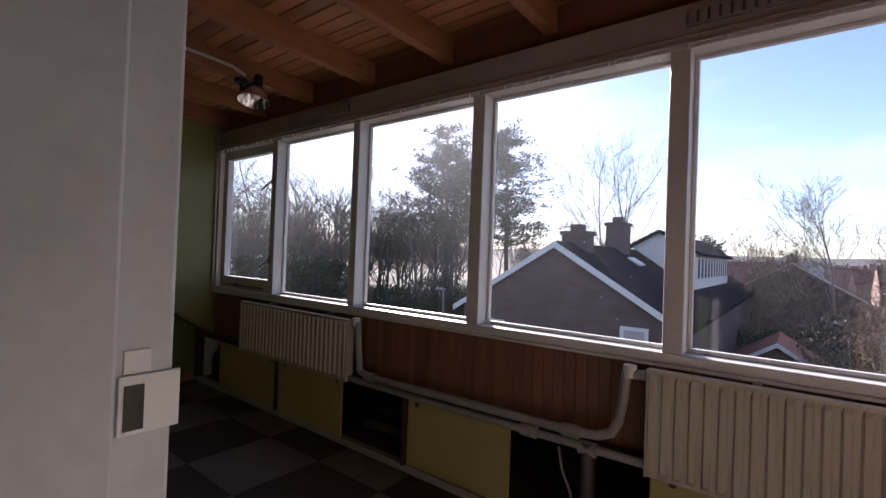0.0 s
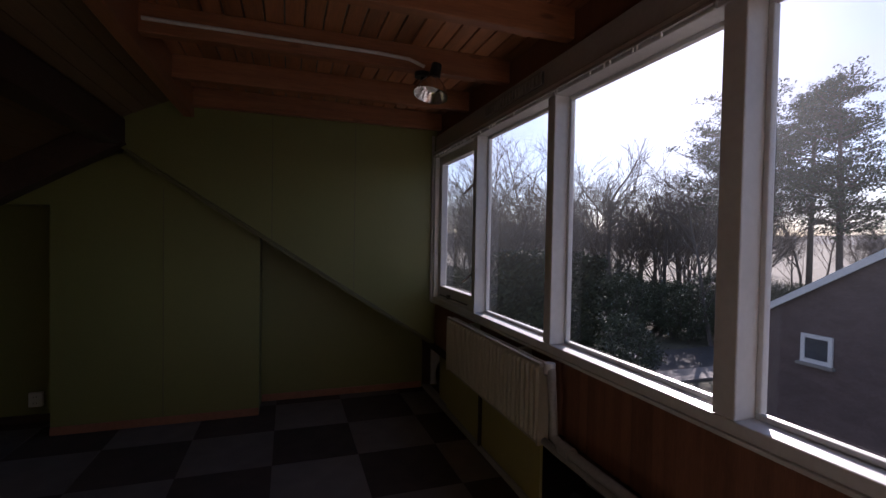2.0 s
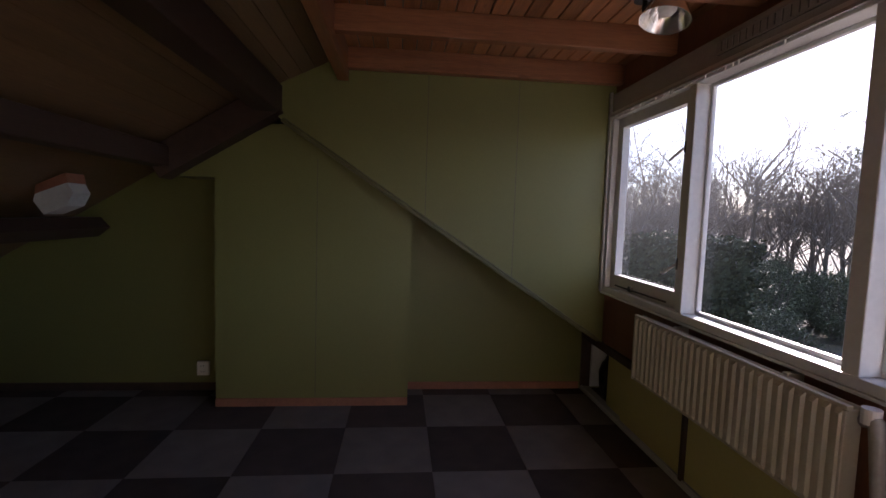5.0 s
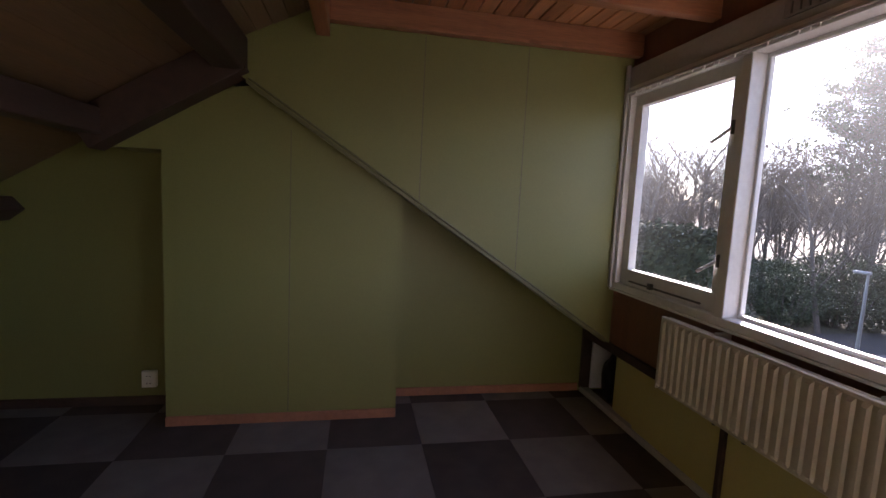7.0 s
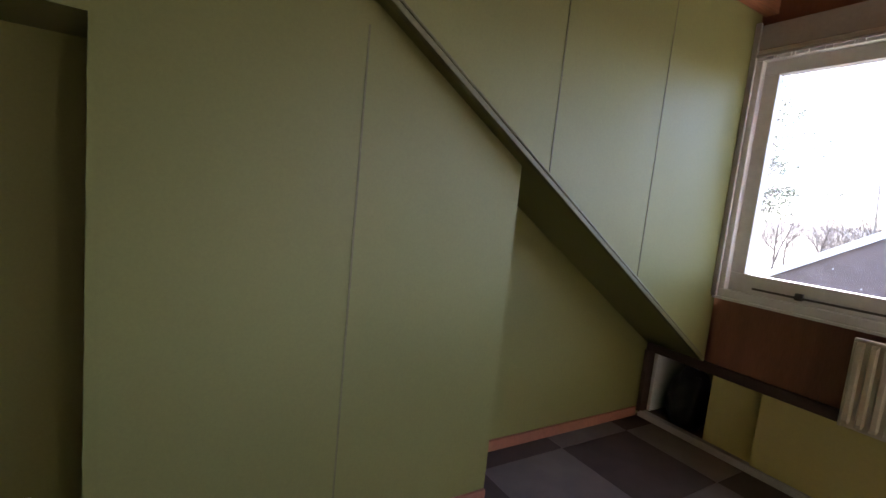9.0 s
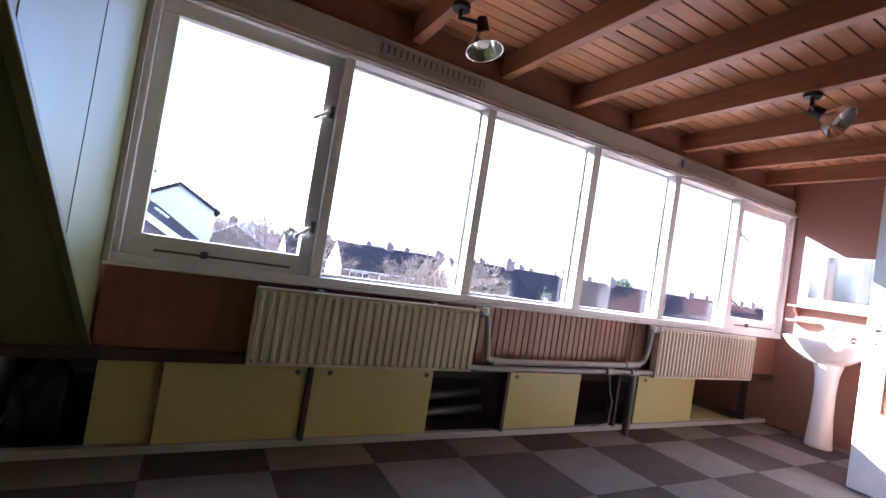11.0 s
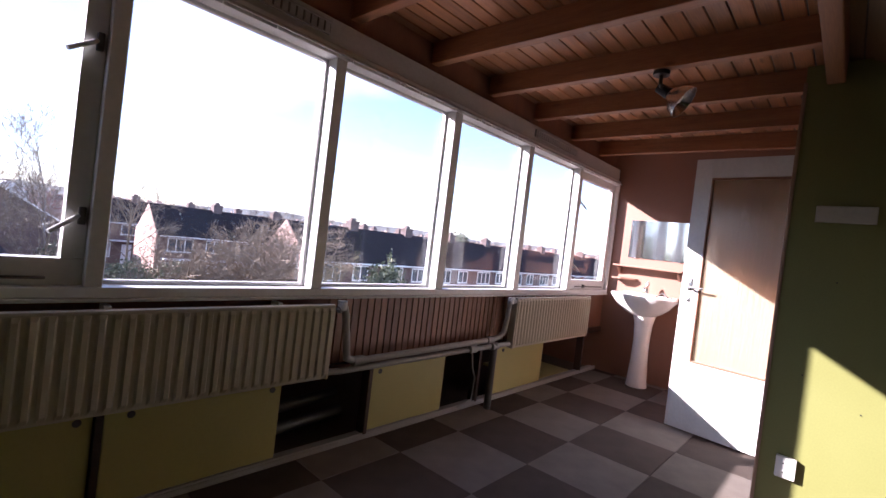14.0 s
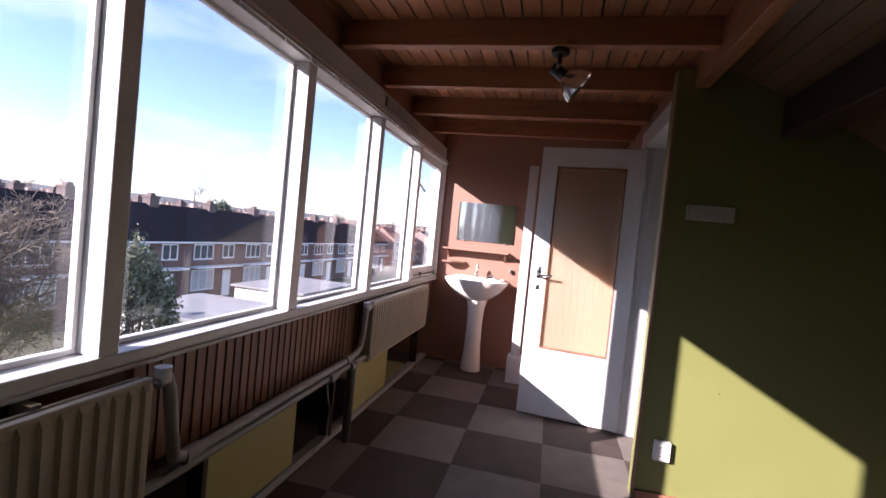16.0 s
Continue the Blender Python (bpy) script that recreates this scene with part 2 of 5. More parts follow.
GRASS = mat("winter_grass_and_soil", (0.095, 0.09, 0.055), 0.95, var=0.5, scale=0.25, fine=3, bump=0.4, dist=0.05)
ASPHALT = mat("asphalt", (0.075, 0.073, 0.07), 0.85, var=0.25, scale=0.8, fine=60, bump=0.3)
PAVING = mat("concrete_paving", (0.25, 0.235, 0.215), 0.85, var=0.2, scale=1, fine=25, bump=0.2)
HILL = mat("far_wooded_hills", (0.10, 0.105, 0.10), 0.95, var=0.35, scale=0.02, fine=0.15, bump=0.3, dist=2.0)
GARDENWOOD = mat("weathered_shed_wood", (0.16, 0.10, 0.06), 0.8, var=0.3, scale=2, fine=20, bump=0.3)
PALEWALL = mat("pale_rendered_wall", (0.62, 0.60, 0.55), 0.8, var=0.12, scale=1, fine=20, bump=0.2)
FELT = mat("grey_roofing_felt", (0.20, 0.20, 0.20), 0.85, var=0.25, scale=1, fine=20, bump=0.2)


# ---- building helpers ----
def box(bm, x0, x1, y0, y1, z0, z1, bevel=0.0, turn=None):
    """A box, with slightly rounded edges where bevel is given."""
    m = Matrix.Translation(((x0 + x1) / 2, (y0 + y1) / 2, (z0 + z1) / 2)) @ Matrix.Diagonal((abs(x1 - x0), abs(y1 - y0), abs(z1 - z0), 1))
    if turn is not None:
        m = turn @ m
    r = bmesh.ops.create_cube(bm, size=1.0, matrix=m)
    if bevel:
        es = list({e for v in r["verts"] for e in v.link_edges})
        bmesh.ops.bevel(bm, geom=es, offset=bevel, segments=2, affect="EDGES", profile=0.5)
    return bm


def bx(*a, **k):
    return box(bmesh.new(), *a, **k)


def boxes(rows, bevel=0.0):
    bm = bmesh.new()
    for r in rows:
        box(bm, *r, bevel=bevel)
    return bm


def cyl(bm, p, q, r0, r1=None, seg=16, caps=True):
    """A round bar from p to q."""
    p, q = Vector(p), Vector(q)
    d = q - p
    m = Matrix.Translation((p + q) / 2) @ d.to_track_quat("Z", "Y").to_matrix().to_4x4()
    r = bmesh.ops.create_cone(bm, cap_ends=caps, segments=seg, radius1=r0, radius2=r0 if r1 is None else r1, depth=d.length, matrix=m)
    return bm


def lathe(rows, seg=28, squash=(1, 1), at=(0, 0, 0), tilt=None):
    """A turned shape: rows of radius and height."""
    bm = bmesh.new()
    rings = []
    for r, z in rows:
        rings.append([bm.verts.new((r * math.cos(a) * squash[0], r * math.sin(a) * squash[1], z)) for a in (2 * math.pi * i / seg for i in range(seg))])
    for a, b in zip(rings, rings[1:]):
        for i in range(seg):
            bm.faces.new((a[i], a[(i + 1) % seg], b[(i + 1) % seg], b[i]))
    bmesh.ops.remove_doubles(bm, verts=bm.verts, dist=1e-5)
    m = Matrix.Translation(at) @ (tilt if tilt is not None else Matrix())
    bmesh.ops.transform(bm, matrix=m, verts=bm.verts)
    bmesh.ops.recalc_face_normals(bm, faces=bm.faces)
    return bm


def tube(pts, r, seg=12, bm=None):
    """A bent pipe through points, with round joints."""
    bm = bm or bmesh.new()
    for p, q in zip(pts, pts[1:]):
        cyl(bm, p, q, r, seg=seg)
    for p in pts[1:-1]:
        bmesh.ops.create_uvsphere(bm, u_segments=seg, v_segments=8, radius=r * 1.02, matrix=Matrix.Translation(p))
    return bm


def prism(axis, a0, a1, outline):
    """An outline of two coordinates drawn out along an axis (0 x, 1 y, 2 z)."""
    bm = bmesh.new()

    def put(u, v, a):
        c = [u, v]
        c.insert(axis, a)
        return bm.verts.new(c)
    lo, hi = [put(u, v, a0) for u, v in outline], [put(u, v, a1) for u, v in outline]
    n = len(outline)
    bm.faces.new(lo)
    bm.faces.new(hi[::-1])
    for i in range(n):
        bm.faces.new((lo[i], hi[i], hi[(i + 1) % n], lo[(i + 1) % n]))
    bmesh.ops.recalc_face_normals(bm, faces=bm.faces)
    return bm


SMOOTH = {CHROME, BLACKMETAL, BULB, PORCELAIN, PIPE, DARKPIPE, BLACKBAG, STEELGREY}


def mesh_of(name, bm, material):
    me = bpy.data.meshes.new(name)
    bm.to_mesh(me)
    bm.free()
    me.materials.append(material)
    if material in SMOOTH:
        me.shade_smooth()
        me.set_sharp_from_angle(angle=radians(40))
    return me


def part(name, bm, material, parent=None, label=""):
    """Links a bmesh, in world places, as one mesh under a thing or part."""
    ob = new(name, mesh_of(name, bm, material))
    if parent is not None:
        ob.parent = parent
        top = parent
        m = Matrix()
        while top is not None:
            m = top.matrix_basis.copy() if top.parent is None else m
            top = top.parent
        ob.matrix_parent_inverse = m.inverted()if parent.parent is None else Matrix()
    if label:
        ob["label"] = label
    return ob


def thing(name, at, label, category, group=""):
    ob = new(name)
    ob.empty_display_size = 0.1
    ob.matrix_basis = Matrix.Translation(at)
    return tagged(ob, label, category, group)


def solid(name, bm, material, label, category, group="", kind=""):
    return tagged(part(name, bm, material), label, category, group, kind)


def setting(name, bm, material, label, category):
    return solid(name, bm, material, label, category, kind="structure")


# ---- plan ----
XW, XR, XE = -3.52, -3.87, 1.85          # gable panel, recess behind it, east wall
YW, YS = 1.90, -3.10                     # window wall face, foot of the south slope
SILL, HEAD, JZ, CZ = 0.868, 1.992, 2.215, 2.345
GX = -0.20                               # landing wall


def south_z(y):
    return 2.10 - 0.62 * (-0.32 - y)


def diag_z(y):
    return 1.291 - 0.653 * (y - 0.659)


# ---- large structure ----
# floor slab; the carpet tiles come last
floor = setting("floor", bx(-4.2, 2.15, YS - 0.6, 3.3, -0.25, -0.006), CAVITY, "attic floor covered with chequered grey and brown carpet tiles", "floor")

# west gable: outer wall, recessed face, chimney breast, dormer cheek panel above the old roof line
setting("wall_west", prism(0, -4.15, XR, [(YS - 0.5, 0), (3.25, 0), (3.25, 0.05), (2.02, 0.84), (2.02, 2.4), (YS - 0.5, 2.4)]), GREEN, "olive green painted gable wall in the recess", "wall")
XB = XW - 0.06                           # face of the chimney breast
breast = prism(0, XR + 0.002, XB, [(-0.69, 0.0), (0.582, 0.0), (0.582, diag_z(0.582) - 0.01), (-0.25, diag_z(-0.25) - 0.01), (-0.32, diag_z(-0.25) - 0.02), (-0.91, 1.59), (-0.93, 1.513), (-0.69, 1.513)])
setting("chimney_breast", breast, GREEN, "olive green boarded chimney breast with a vertical panel seam", "wall")
cheek = setting("wall_dormer_cheek", prism(0, XR + 0.003, XW, [(-0.29, diag_z(-0.29)), (1.93, diag_z(1.93)), (1.93, CZ), (-0.29, CZ)]), GREEN,
                "olive green cheek panel above the sloping roof line", "wall")
part("panel_seam", boxes([(XW, XW + 0.002, 0.662, 0.668, diag_z(0.665) + 0.02, 2.21), (XW, XW + 0.002, 1.262, 1.267, diag_z(1.264) + 0.02, 2.21)]), TRIMGREEN, cheek, "thin dark seams between panels")
part("breast_seam", bx(XB, XB + 0.002, -0.046, -0.040, 0.06, 1.66), TRIMGREEN, cheek, "thin dark panel seam")
ang = math.atan(0.652)
L = math.hypot(2.15, 2.15 * 0.652)
tm = Matrix.Translation((XW, 0.82, diag_z(0.82))) @ Matrix.Rotation(-ang, 4, "X")
part("diagonal_trim", boxes([(-0.006, 0.020, -L / 2, L / 2, -0.016, 0.002)], 0.003), TRIMGREEN, cheek, "dark green timber strip along the old roof line").matrix_basis = tm
part("diagonal_cable", cyl(bmesh.new(), (0.010, -L / 2, 0.013), (0.010, L / 2, 0.009), 0.006, seg=8), TRIMGREEN, cheek, "painted cable along the strip").matrix_basis = tm
setting("skirting_1", bx(XB, XB + 0.014, -0.69, 0.582, 0, 0.055, bevel=0.003), SKIRT, "red-brown painted skirting at the chimney breast", "skirting")
setting("skirting_2", bx(XR, XR + 0.015, 0.59, 1.92, 0, 0.055, bevel=0.003), SKIRT, "red-brown painted skirting in the recess", "skirting")
setting("skirting_3", bx(XR, XR + 0.015, -2.9, -0.70, 0, 0.055, bevel=0.003), DARKBEAM, "dark skirting along the recessed gable wall", "skirting")

# east wall and landing walls
setting("wall_east", prism(0, XE, XE + 0.25, [(YS - 0.5, 0), (3.25, 0), (3.25, 0.05), (2.02, 0.84), (2.02, 2.4), (YS - 0.5, 2.4)]), TERRA, "terracotta brown painted east wall", "wall")
D0, D1 = -0.04, 0.663                     # doorway
setting("wall_landing_west", boxes([(GX, GX + 0.10, YS, 0.235, 0, 2.25)]), GREEN, "olive green wall beside the landing, half in sunlight", "wall")
setting("wall_landing_north", boxes([(D1 + 0.075, XE - 0.002, 0.085, 0.19, 0, 2.25), (GX + 0.10, D1 + 0.075, 0.085, 0.19, 2.075, 2.25)]), TERRA, "brown painted wall beside the door", "wall")
setting("wall_landing_south", bx(GX + 0.10, XE - 0.002, -1.35, -1.25, 0, 2.2), CREAMWALL, "plain plastered landing wall", "wall")
setting("wall_landing_lining", bx(GX + 0.10, GX + 0.112, -1.25, 0.083, 0, 2.2), CREAMWALL, "grey-white plastered landing side wall", "wall")
setting("corner_trim", bx(GX - 0.006, GX + 0.018, 0.226, 0.242, 0, 2.17, bevel=0.003), CORNERWOOD, "orange-brown wooden corner strip", "trim")
setting("skirting_4", bx(GX - 0.016, GX, YS, 0.222, 0, 0.055, bevel=0.003), SKIRT, "red-brown painted skirting below the green wall", "skirting")

# ceiling
bd = []
w, y = 0.088, 0.05
while y < 1.98:
    bd.append((-3.9, XE + 0.02, y + 0.004, y + w - 0.004, CZ, CZ + 0.018))
    y += w
setting("ceiling", boxes(bd, 0.003), PINE, "varnished red-brown tongue-and-groove pine ceiling", "ceiling")
setting("roof_above", bx(-4.2, 2.15, -0.45, 2.16, CZ + 0.022, CZ + 0.20), FELT, "flat dormer roof deck", "roof")
for jx in (-3.485, -2.90, -2.30, -1.69, -1.10, -0.52, 0.09, 0.73, 1.34):
    setting("ceiling_joist", bx(jx - 0.03, jx + 0.03, 0.15, 1.945, JZ, CZ, bevel=0.005), JOIST, "stained pine ceiling joist with knots", "joist")
setting("wall_plate", bx(-3.86, XE, 0.085, 0.155, 2.15, CZ - 0.001, bevel=0.006), PLATE, "stained pine beam carrying the joists", "beam")

# slope between ridge beam and plate, south slope
sl = []
n = 5
for i in range(n):
    a, b = i / n, (i + 1) / n
    y0, y1 = -0.29 + 0.40 * a, -0.29 + 0.40 * b
    z0, z1 = 2.10 + 0.20 * a, 2.10 + 0.20 * b
    sl.append((y0, z0, y1, z1))
bm = bmesh.new()
for y0, z0, y1, z1 in sl:
    q = prism(0, -3.9, XE, [(y0 + 0.003, z0), (y1 - 0.003, z1), (y1 - 0.003, z1 + 0.02), (y0 + 0.003, z0 + 0.02)])
    me = bpy.data.meshes.new("t")
    q.to_mesh(me)
    q.free()
    bm.from_mesh(me)
    bpy.data.meshes.remove(me)
setting("ceiling_ridge_slope", bm, SLOPEBOARD, "boarded slope between ridge beam and dormer", "ceiling")
bm = bmesh.new()
yy = -0.33
while yy > -3.5:
    y1 = yy - 0.105
    q = prism(0, -3.9, XE, [(yy - 0.002, south_z(yy)), (y1 + 0.002, south_z(y1)), (y1 + 0.002, south_z(y1) + 0.02), (yy - 0.002, south_z(yy) + 0.02)])
    me = bpy.data.meshes.new("t")
    q.to_mesh(me)
    q.free()
    bm.from_mesh(me)
    bpy.data.meshes.remove(me)
    yy = y1
setting("ceiling_south_slope", bm, SLOPEBOARD, "brown boarded underside of the south roof slope", "ceiling")
setting("roof_south", prism(0, -4.2, 2.15, [(-0.25, 2.17), (-3.8, south_z(-3.8) + 0.05), (-3.8, south_z(-3.8) + 0.3), (-0.25, 2.45)]), FELT, "outer south roof slope", "roof")
setting("ridge_beam", bx(-3.86, XE, -0.40, -0.255, 1.92, 2.10, bevel=0.008), DARKBEAM, "dark stained ridge beam", "beam")
setting("purlin", bx(-3.86, GX - 0.002, -1.02, -0.90, south_z(-0.96) - 0.145, south_z(-0.96) - 0.02, bevel=0.008), DARKBEAM, "dark stained purlin under the south slope", "beam")
setting("lower_purlin", prism(0, -3.86, GX - 0.002, [(-1.49, 1.160), (-1.55, 1.228), (-1.70, 1.228), (-1.78, 1.15), (-1.57, 1.095)]), DARKBEAM, "dark stained lower purlin with a chamfered edge", "beam")
rm = Matrix.Translation((XW + 0.03, -0.67, south_z(-0.67) - 0.065)) @ Matrix.Rotation(math.atan(0.62), 4, "X")
setting("gable_rafter", bx(-0.10, 0.05, -0.42, 0.42, -0.13, 0.05, bevel=0.006), DARKBEAM, "dark stained rafter along the gable", "beam").matrix_basis = rm
setting("wall_knee", bx(-4.1, XE, YS - 0.5, YS, 0, 0.42), GREEN, "low wall at the foot of the south slope", "wall")

body = setting("house_body", bx(-4.18, 2.12, YS - 0.6, 3.25, -5.6, -0.252), BRICK, "brick lower storeys of the house below the attic", "wall")

# ---- window wall ----
low = setting("wall_below_windows", boxes([(XW - 0.25, XE, YW + 0.055, YW + 0.13, 0.43, 0.8295)]), PANELWOOD, "red-brown panelled wall below the windows", "wall")
setting("wall_above_windows", boxes([(XW - 0.3, XE + 0.02, YW + 0.06, YW + 0.2, 2.05, CZ - 0.001)]), PANELWOOD, "brown boarding above the windows", "wall")
fascia = setting("window_fascia", bx(XW + 0.002, XE - 0.03, YW + 0.012, YW + 0.058, 2.045, 2.165, bevel=0.004), GREYPAINT, "grey painted fascia board above the windows", "trim")
setting("cheek_jamb_strip", bx(XW + 0.001, XW + 0.026, YW - 0.018, YW - 0.001, 0.83, 2.17, bevel=0.003), GREYPAINT, "narrow painted strip in the window corner", "trim")

MX = [(-2.675, -2.622), (-1.795, -1.735), (-0.905, -0.835), (-0.012, 0.058), (0.882, 0.952)]
JW, JE = 0.050, 0.035                      # outer jambs
X0, X1 = XW + 0.002, XE - 0.012
frame_w = setting("window_frame", boxes([(X0, X1, YW, YW + 0.11, 0.83, SILL), (X0, X1, YW, YW + 0.11, HEAD, 2.043)], 0.004), WHITE,
                  "white painted timber frame of the long dormer window", "window frame")
part("jamb", bx(X0, X0 + JW, YW, YW + 0.11, SILL + 0.0005, HEAD - 0.0005, bevel=0.004), WHITE, frame_w)
part("jamb", bx(X1 - JE, X1, YW, YW + 0.11, SILL + 0.0005, HEAD - 0.0005, bevel=0.004), WHITE, frame_w)
for a, b in MX:
    part("mullion", bx(a, b, YW + 0.002, YW + 0.11, SILL + 0.0005, HEAD - 0.0005, bevel=0.004), WHITE, frame_w)
part("window_board", bx(X0, X1, YW - 0.008, YW + 0.02, 0.816, 0.829, bevel=0.003), WHITE, frame_w, "white painted window board")
part("curtain_rail", bx(X0, X1, YW - 0.016, YW - 0.004, 2.005, 2.017), GREYPAINT, frame_w, "thin aluminium curtain rail")
rng = random.Random(4)
hook = mesh_of("rail_glider", bx(-0.003, 0.003, -0.004, 0.004, -0.016, 0.0), WHITE)
for k in range(64):
    hx = rng.choice((rng.uniform(-3.45, -1.2), rng.uniform(-1.2, 1.5)))
    g = new("rail_glider", hook)
    g.parent, g.location = frame_w, (hx, YW - 0.010, 2.005)

edges = [X0 + JW] + [v for ab in MX for v in ab] + [X1 - JE]
for i in range(6):
    a, b = edges[2 * i], edges[2 * i + 1]
    case = i in (0, 5)
    win = thing(f"window_{i + 1}", ((a + b) / 2, YW + 0.05, SILL), "white painted opening casement with black stays" if case else "large fixed pane in white painted timber", "window")
    win["kind"] = "structure"
    z0, z1 = SILL + 0.0008, HEAD - 0.0008
    s = 0.066 if case else 0.016
    yb, ye = (YW + 0.035, YW + 0.085) if case else (YW + 0.075, YW + 0.1)
    part("sash" if case else "glazing_bead", boxes([(a + .0008, b - .0008, yb, ye, z0, z0 + s * (1.4 if case else 1)), (a + .0008, b - .0008, yb, ye, z1 - s, z1),
         (a + .0008, a + s, yb, ye, z0 + s * (1.4 if case else 1) + .0005, z1 - s - .0005), (b - s, b - .0008, yb, ye, z0 + s * (1.4 if case else 1) + .0005, z1 - s - .0005)], 0.003), WHITE, win)
    pane = part("pane", bx(a + s * 0.7, b - s * 0.7, YW + 0.082, YW + 0.086, z0 + s * 0.7, z1 - s * 0.7), GLASS, win, "clear glass pane with small spots")
    pane.visible_shadow = False
    sp = random.Random(50 + i)
    for q in range(4):
        ux, uz, ur = sp.uniform(a + 0.1, b - 0.1), sp.uniform(z0 + 0.08, z0 + 0.45), sp.uniform(0.0015, 0.0035)
        part("dirt_speck", lathe([(0.0, -0.0008), (ur, 0.0), (0.0, 0.0008)], 7, (1, sp.uniform(1.0, 2.4)), at=(ux, YW + 0.0815, uz), tilt=Matrix.Rotation(radians(90), 4, "X")), OLDWHITE, win, "pale dirt speck")
    if case:
        side = b if i == 0 else a
        sg = -1 if i == 0 else 1
        for hz in (1.11, 1.70):
            h = part("window_handle", bx(side + sg * 0.012, side + sg * 0.032, YW + 0.012, YW + 0.034, hz - 0.03, hz + 0.03, bevel=0.003), DARKPIPE, win, "dark metal window catch")
            part("lever", cyl(bmesh.new(), (side + sg * 0.03, YW + 0.018, hz), (side + sg * 0.11, YW - 0.012, hz - 0.06), 0.008, seg=10), OLDWHITE, h, "steel lever")
        part("window_stay", boxes([(a + 0.12, b - 0.10, YW + 0.012, YW + 0.020, SILL + 0.024, SILL + 0.034), (a + 0.30, a + 0.33, YW + 0.006, YW + 0.028, SILL + 0.018, SILL + 0.05)], 0.002), DARKPIPE, win, "dark metal casement stay")


def vent(x0, x1):
    v = thing("ventilation_grille", ((x0 + x1) / 2, YW + 0.012, 2.11), "grey-green slotted ventilation grille on the fascia", "grille", "grilles above the windows")
    part("backing", bx(x0, x1, YW + 0.002, YW + 0.0115, 2.075, 2.135), DARKPIPE, v, "dark slots")
    part("rim", boxes([(x0, x1, YW - 0.004, YW + 0.0015, 2.128, 2.137), (x0, x1, YW - 0.004, YW + 0.0015, 2.073, 2.082)], 0.001), PIPE, v)
    k = int((x1 - x0) / 0.035)
    for q in range(k):
        xq = x0 + (q + 0.5) * (x1 - x0) / k
        part("slat", bx(xq - 0.0125, xq + 0.0125, YW - 0.003, YW + 0.0015, 2.0825, 2.1275), PIPE, v)


vent(-2.50, -1.85)
vent(0.04, 0.78)

# slats of the wall below the windows
x = -3.45
k = 0
while x < 1.55:
    wd_ = 0.050
    if -1.68 < x < -0.20 or -0.06 < x < 1.20:
        part("wall_slat", prism(2, 0.465, 0.813, [(x, YW + 0.036), (x + wd_ - 0.0035, YW + 0.041), (x + wd_ - 0.0035, YW + 0.0545), (x, YW + 0.0545)]), SLAT, low)
    x += wd_
part("wall_board", boxes([(XW + 0.01, -1.70, YW + 0.04, YW + 0.0545, 0.465, 0.813), (-0.15, -0.06, YW + 0.04, YW + 0.0545, 0.465, 0.813), (1.26, XE - 0.002, YW + 0.04, YW + 0.0545, 0.465, 0.813)], 0.002), PANELWOOD, low, "flat red-brown wall board")
part("lower_rail", bx(XR + 0.02, XE - 0.002, YW + 0.02, YW + 0.075, 0.412, 0.464, bevel=0.004), DARKBEAM, low, "dark wooden rail above the cupboards")

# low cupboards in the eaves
eaves = setting("eaves_cupboard_lining", prism(0, -4.1, XE, [(2.035, 0.80), (3.2, 0.05), (3.2, 0.0), (3.27, 0.0), (3.27, 0.08), (2.035, 0.86)]), CAVITY, "dark brown boarding inside the eaves cupboards", "cupboard")
part("cupboard_track", boxes([(XR + 0.02, XE - 0.01, YW + 0.03, YW + 0.10, 0.0, 0.026), (XR + 0.02, XE - 0.01, YW + 0.034, YW + 0.042, 0.026, 0.036)], 0.002), GREYPAINT, eaves, "worn pale sliding track on the floor")
for px in (-3.865, -2.594, -1.333, -0.30, 1.45):
    part("cupboard_post", bx(px, px + 0.026, YW + 0.03, YW + 0.10, 0.027, 0.411, bevel=0.003), DARKBEAM, eaves, "dark wooden post")
for a, b, yo, ks in ((-3.235, -2.598, 0.045, (-2.645,)), (-2.564, -1.865, 0.045, (-2.48, -1.91)), (-1.303, -0.665, 0.05, (-1.24,)), (-0.05, 0.67, 0.05, (0.03,)), (-3.48, -3.23, 0.068, ())):
    pn = thing("cupboard_door", ((a + b) / 2, YW + yo, 0.03), "yellow laminate sliding cupboard door", "cupboard door", "yellow doors along the eaves")
    part("panel", bx(a, b, YW + yo, YW + yo + 0.016, 0.037, 0.408, bevel=0.002), YELLOW, pn)
    for kx in ks:
        part("finger_hole", cyl(bmesh.new(), (kx, YW + yo - 0.004, 0.375), (kx, YW + yo + 0.004, 0.375), 0.014, seg=14), DARKPIPE, pn, "round dark finger pull")
solid("chipboard_sheet", boxes([(0.70, 1.40, 2.02, 2.6, 0.0, 0.022)], 0.003), YELLOW, "loose yellow laminate sheet lying in the open cupboard", "board")
bag = bmesh.new()
bmesh.ops.create_icosphere(bag, subdivisions=4, radius=1.0)
for v in bag.verts:
    f = 1 + 0.16 * noise.noise(v.co * 2.3) + 0.05 * noise.noise(v.co * 8)
    v.co = Vector((-3.66 + 0.125 * v.co.x * f, 2.12 + 0.11 * v.co.y * f, max(0.0, 0.15 + 0.20 * v.co.z * f)))
solid("rubbish_bag", bag, BLACKBAG, "black plastic bag in the open eaves cupboard", "bag")
solid("white_board", bx(-3.84, -3.82, 2.0, 2.3, 0.03, 0.41, bevel=0.002), OLDWHITE, "white board standing in the open cupboard end", "board")
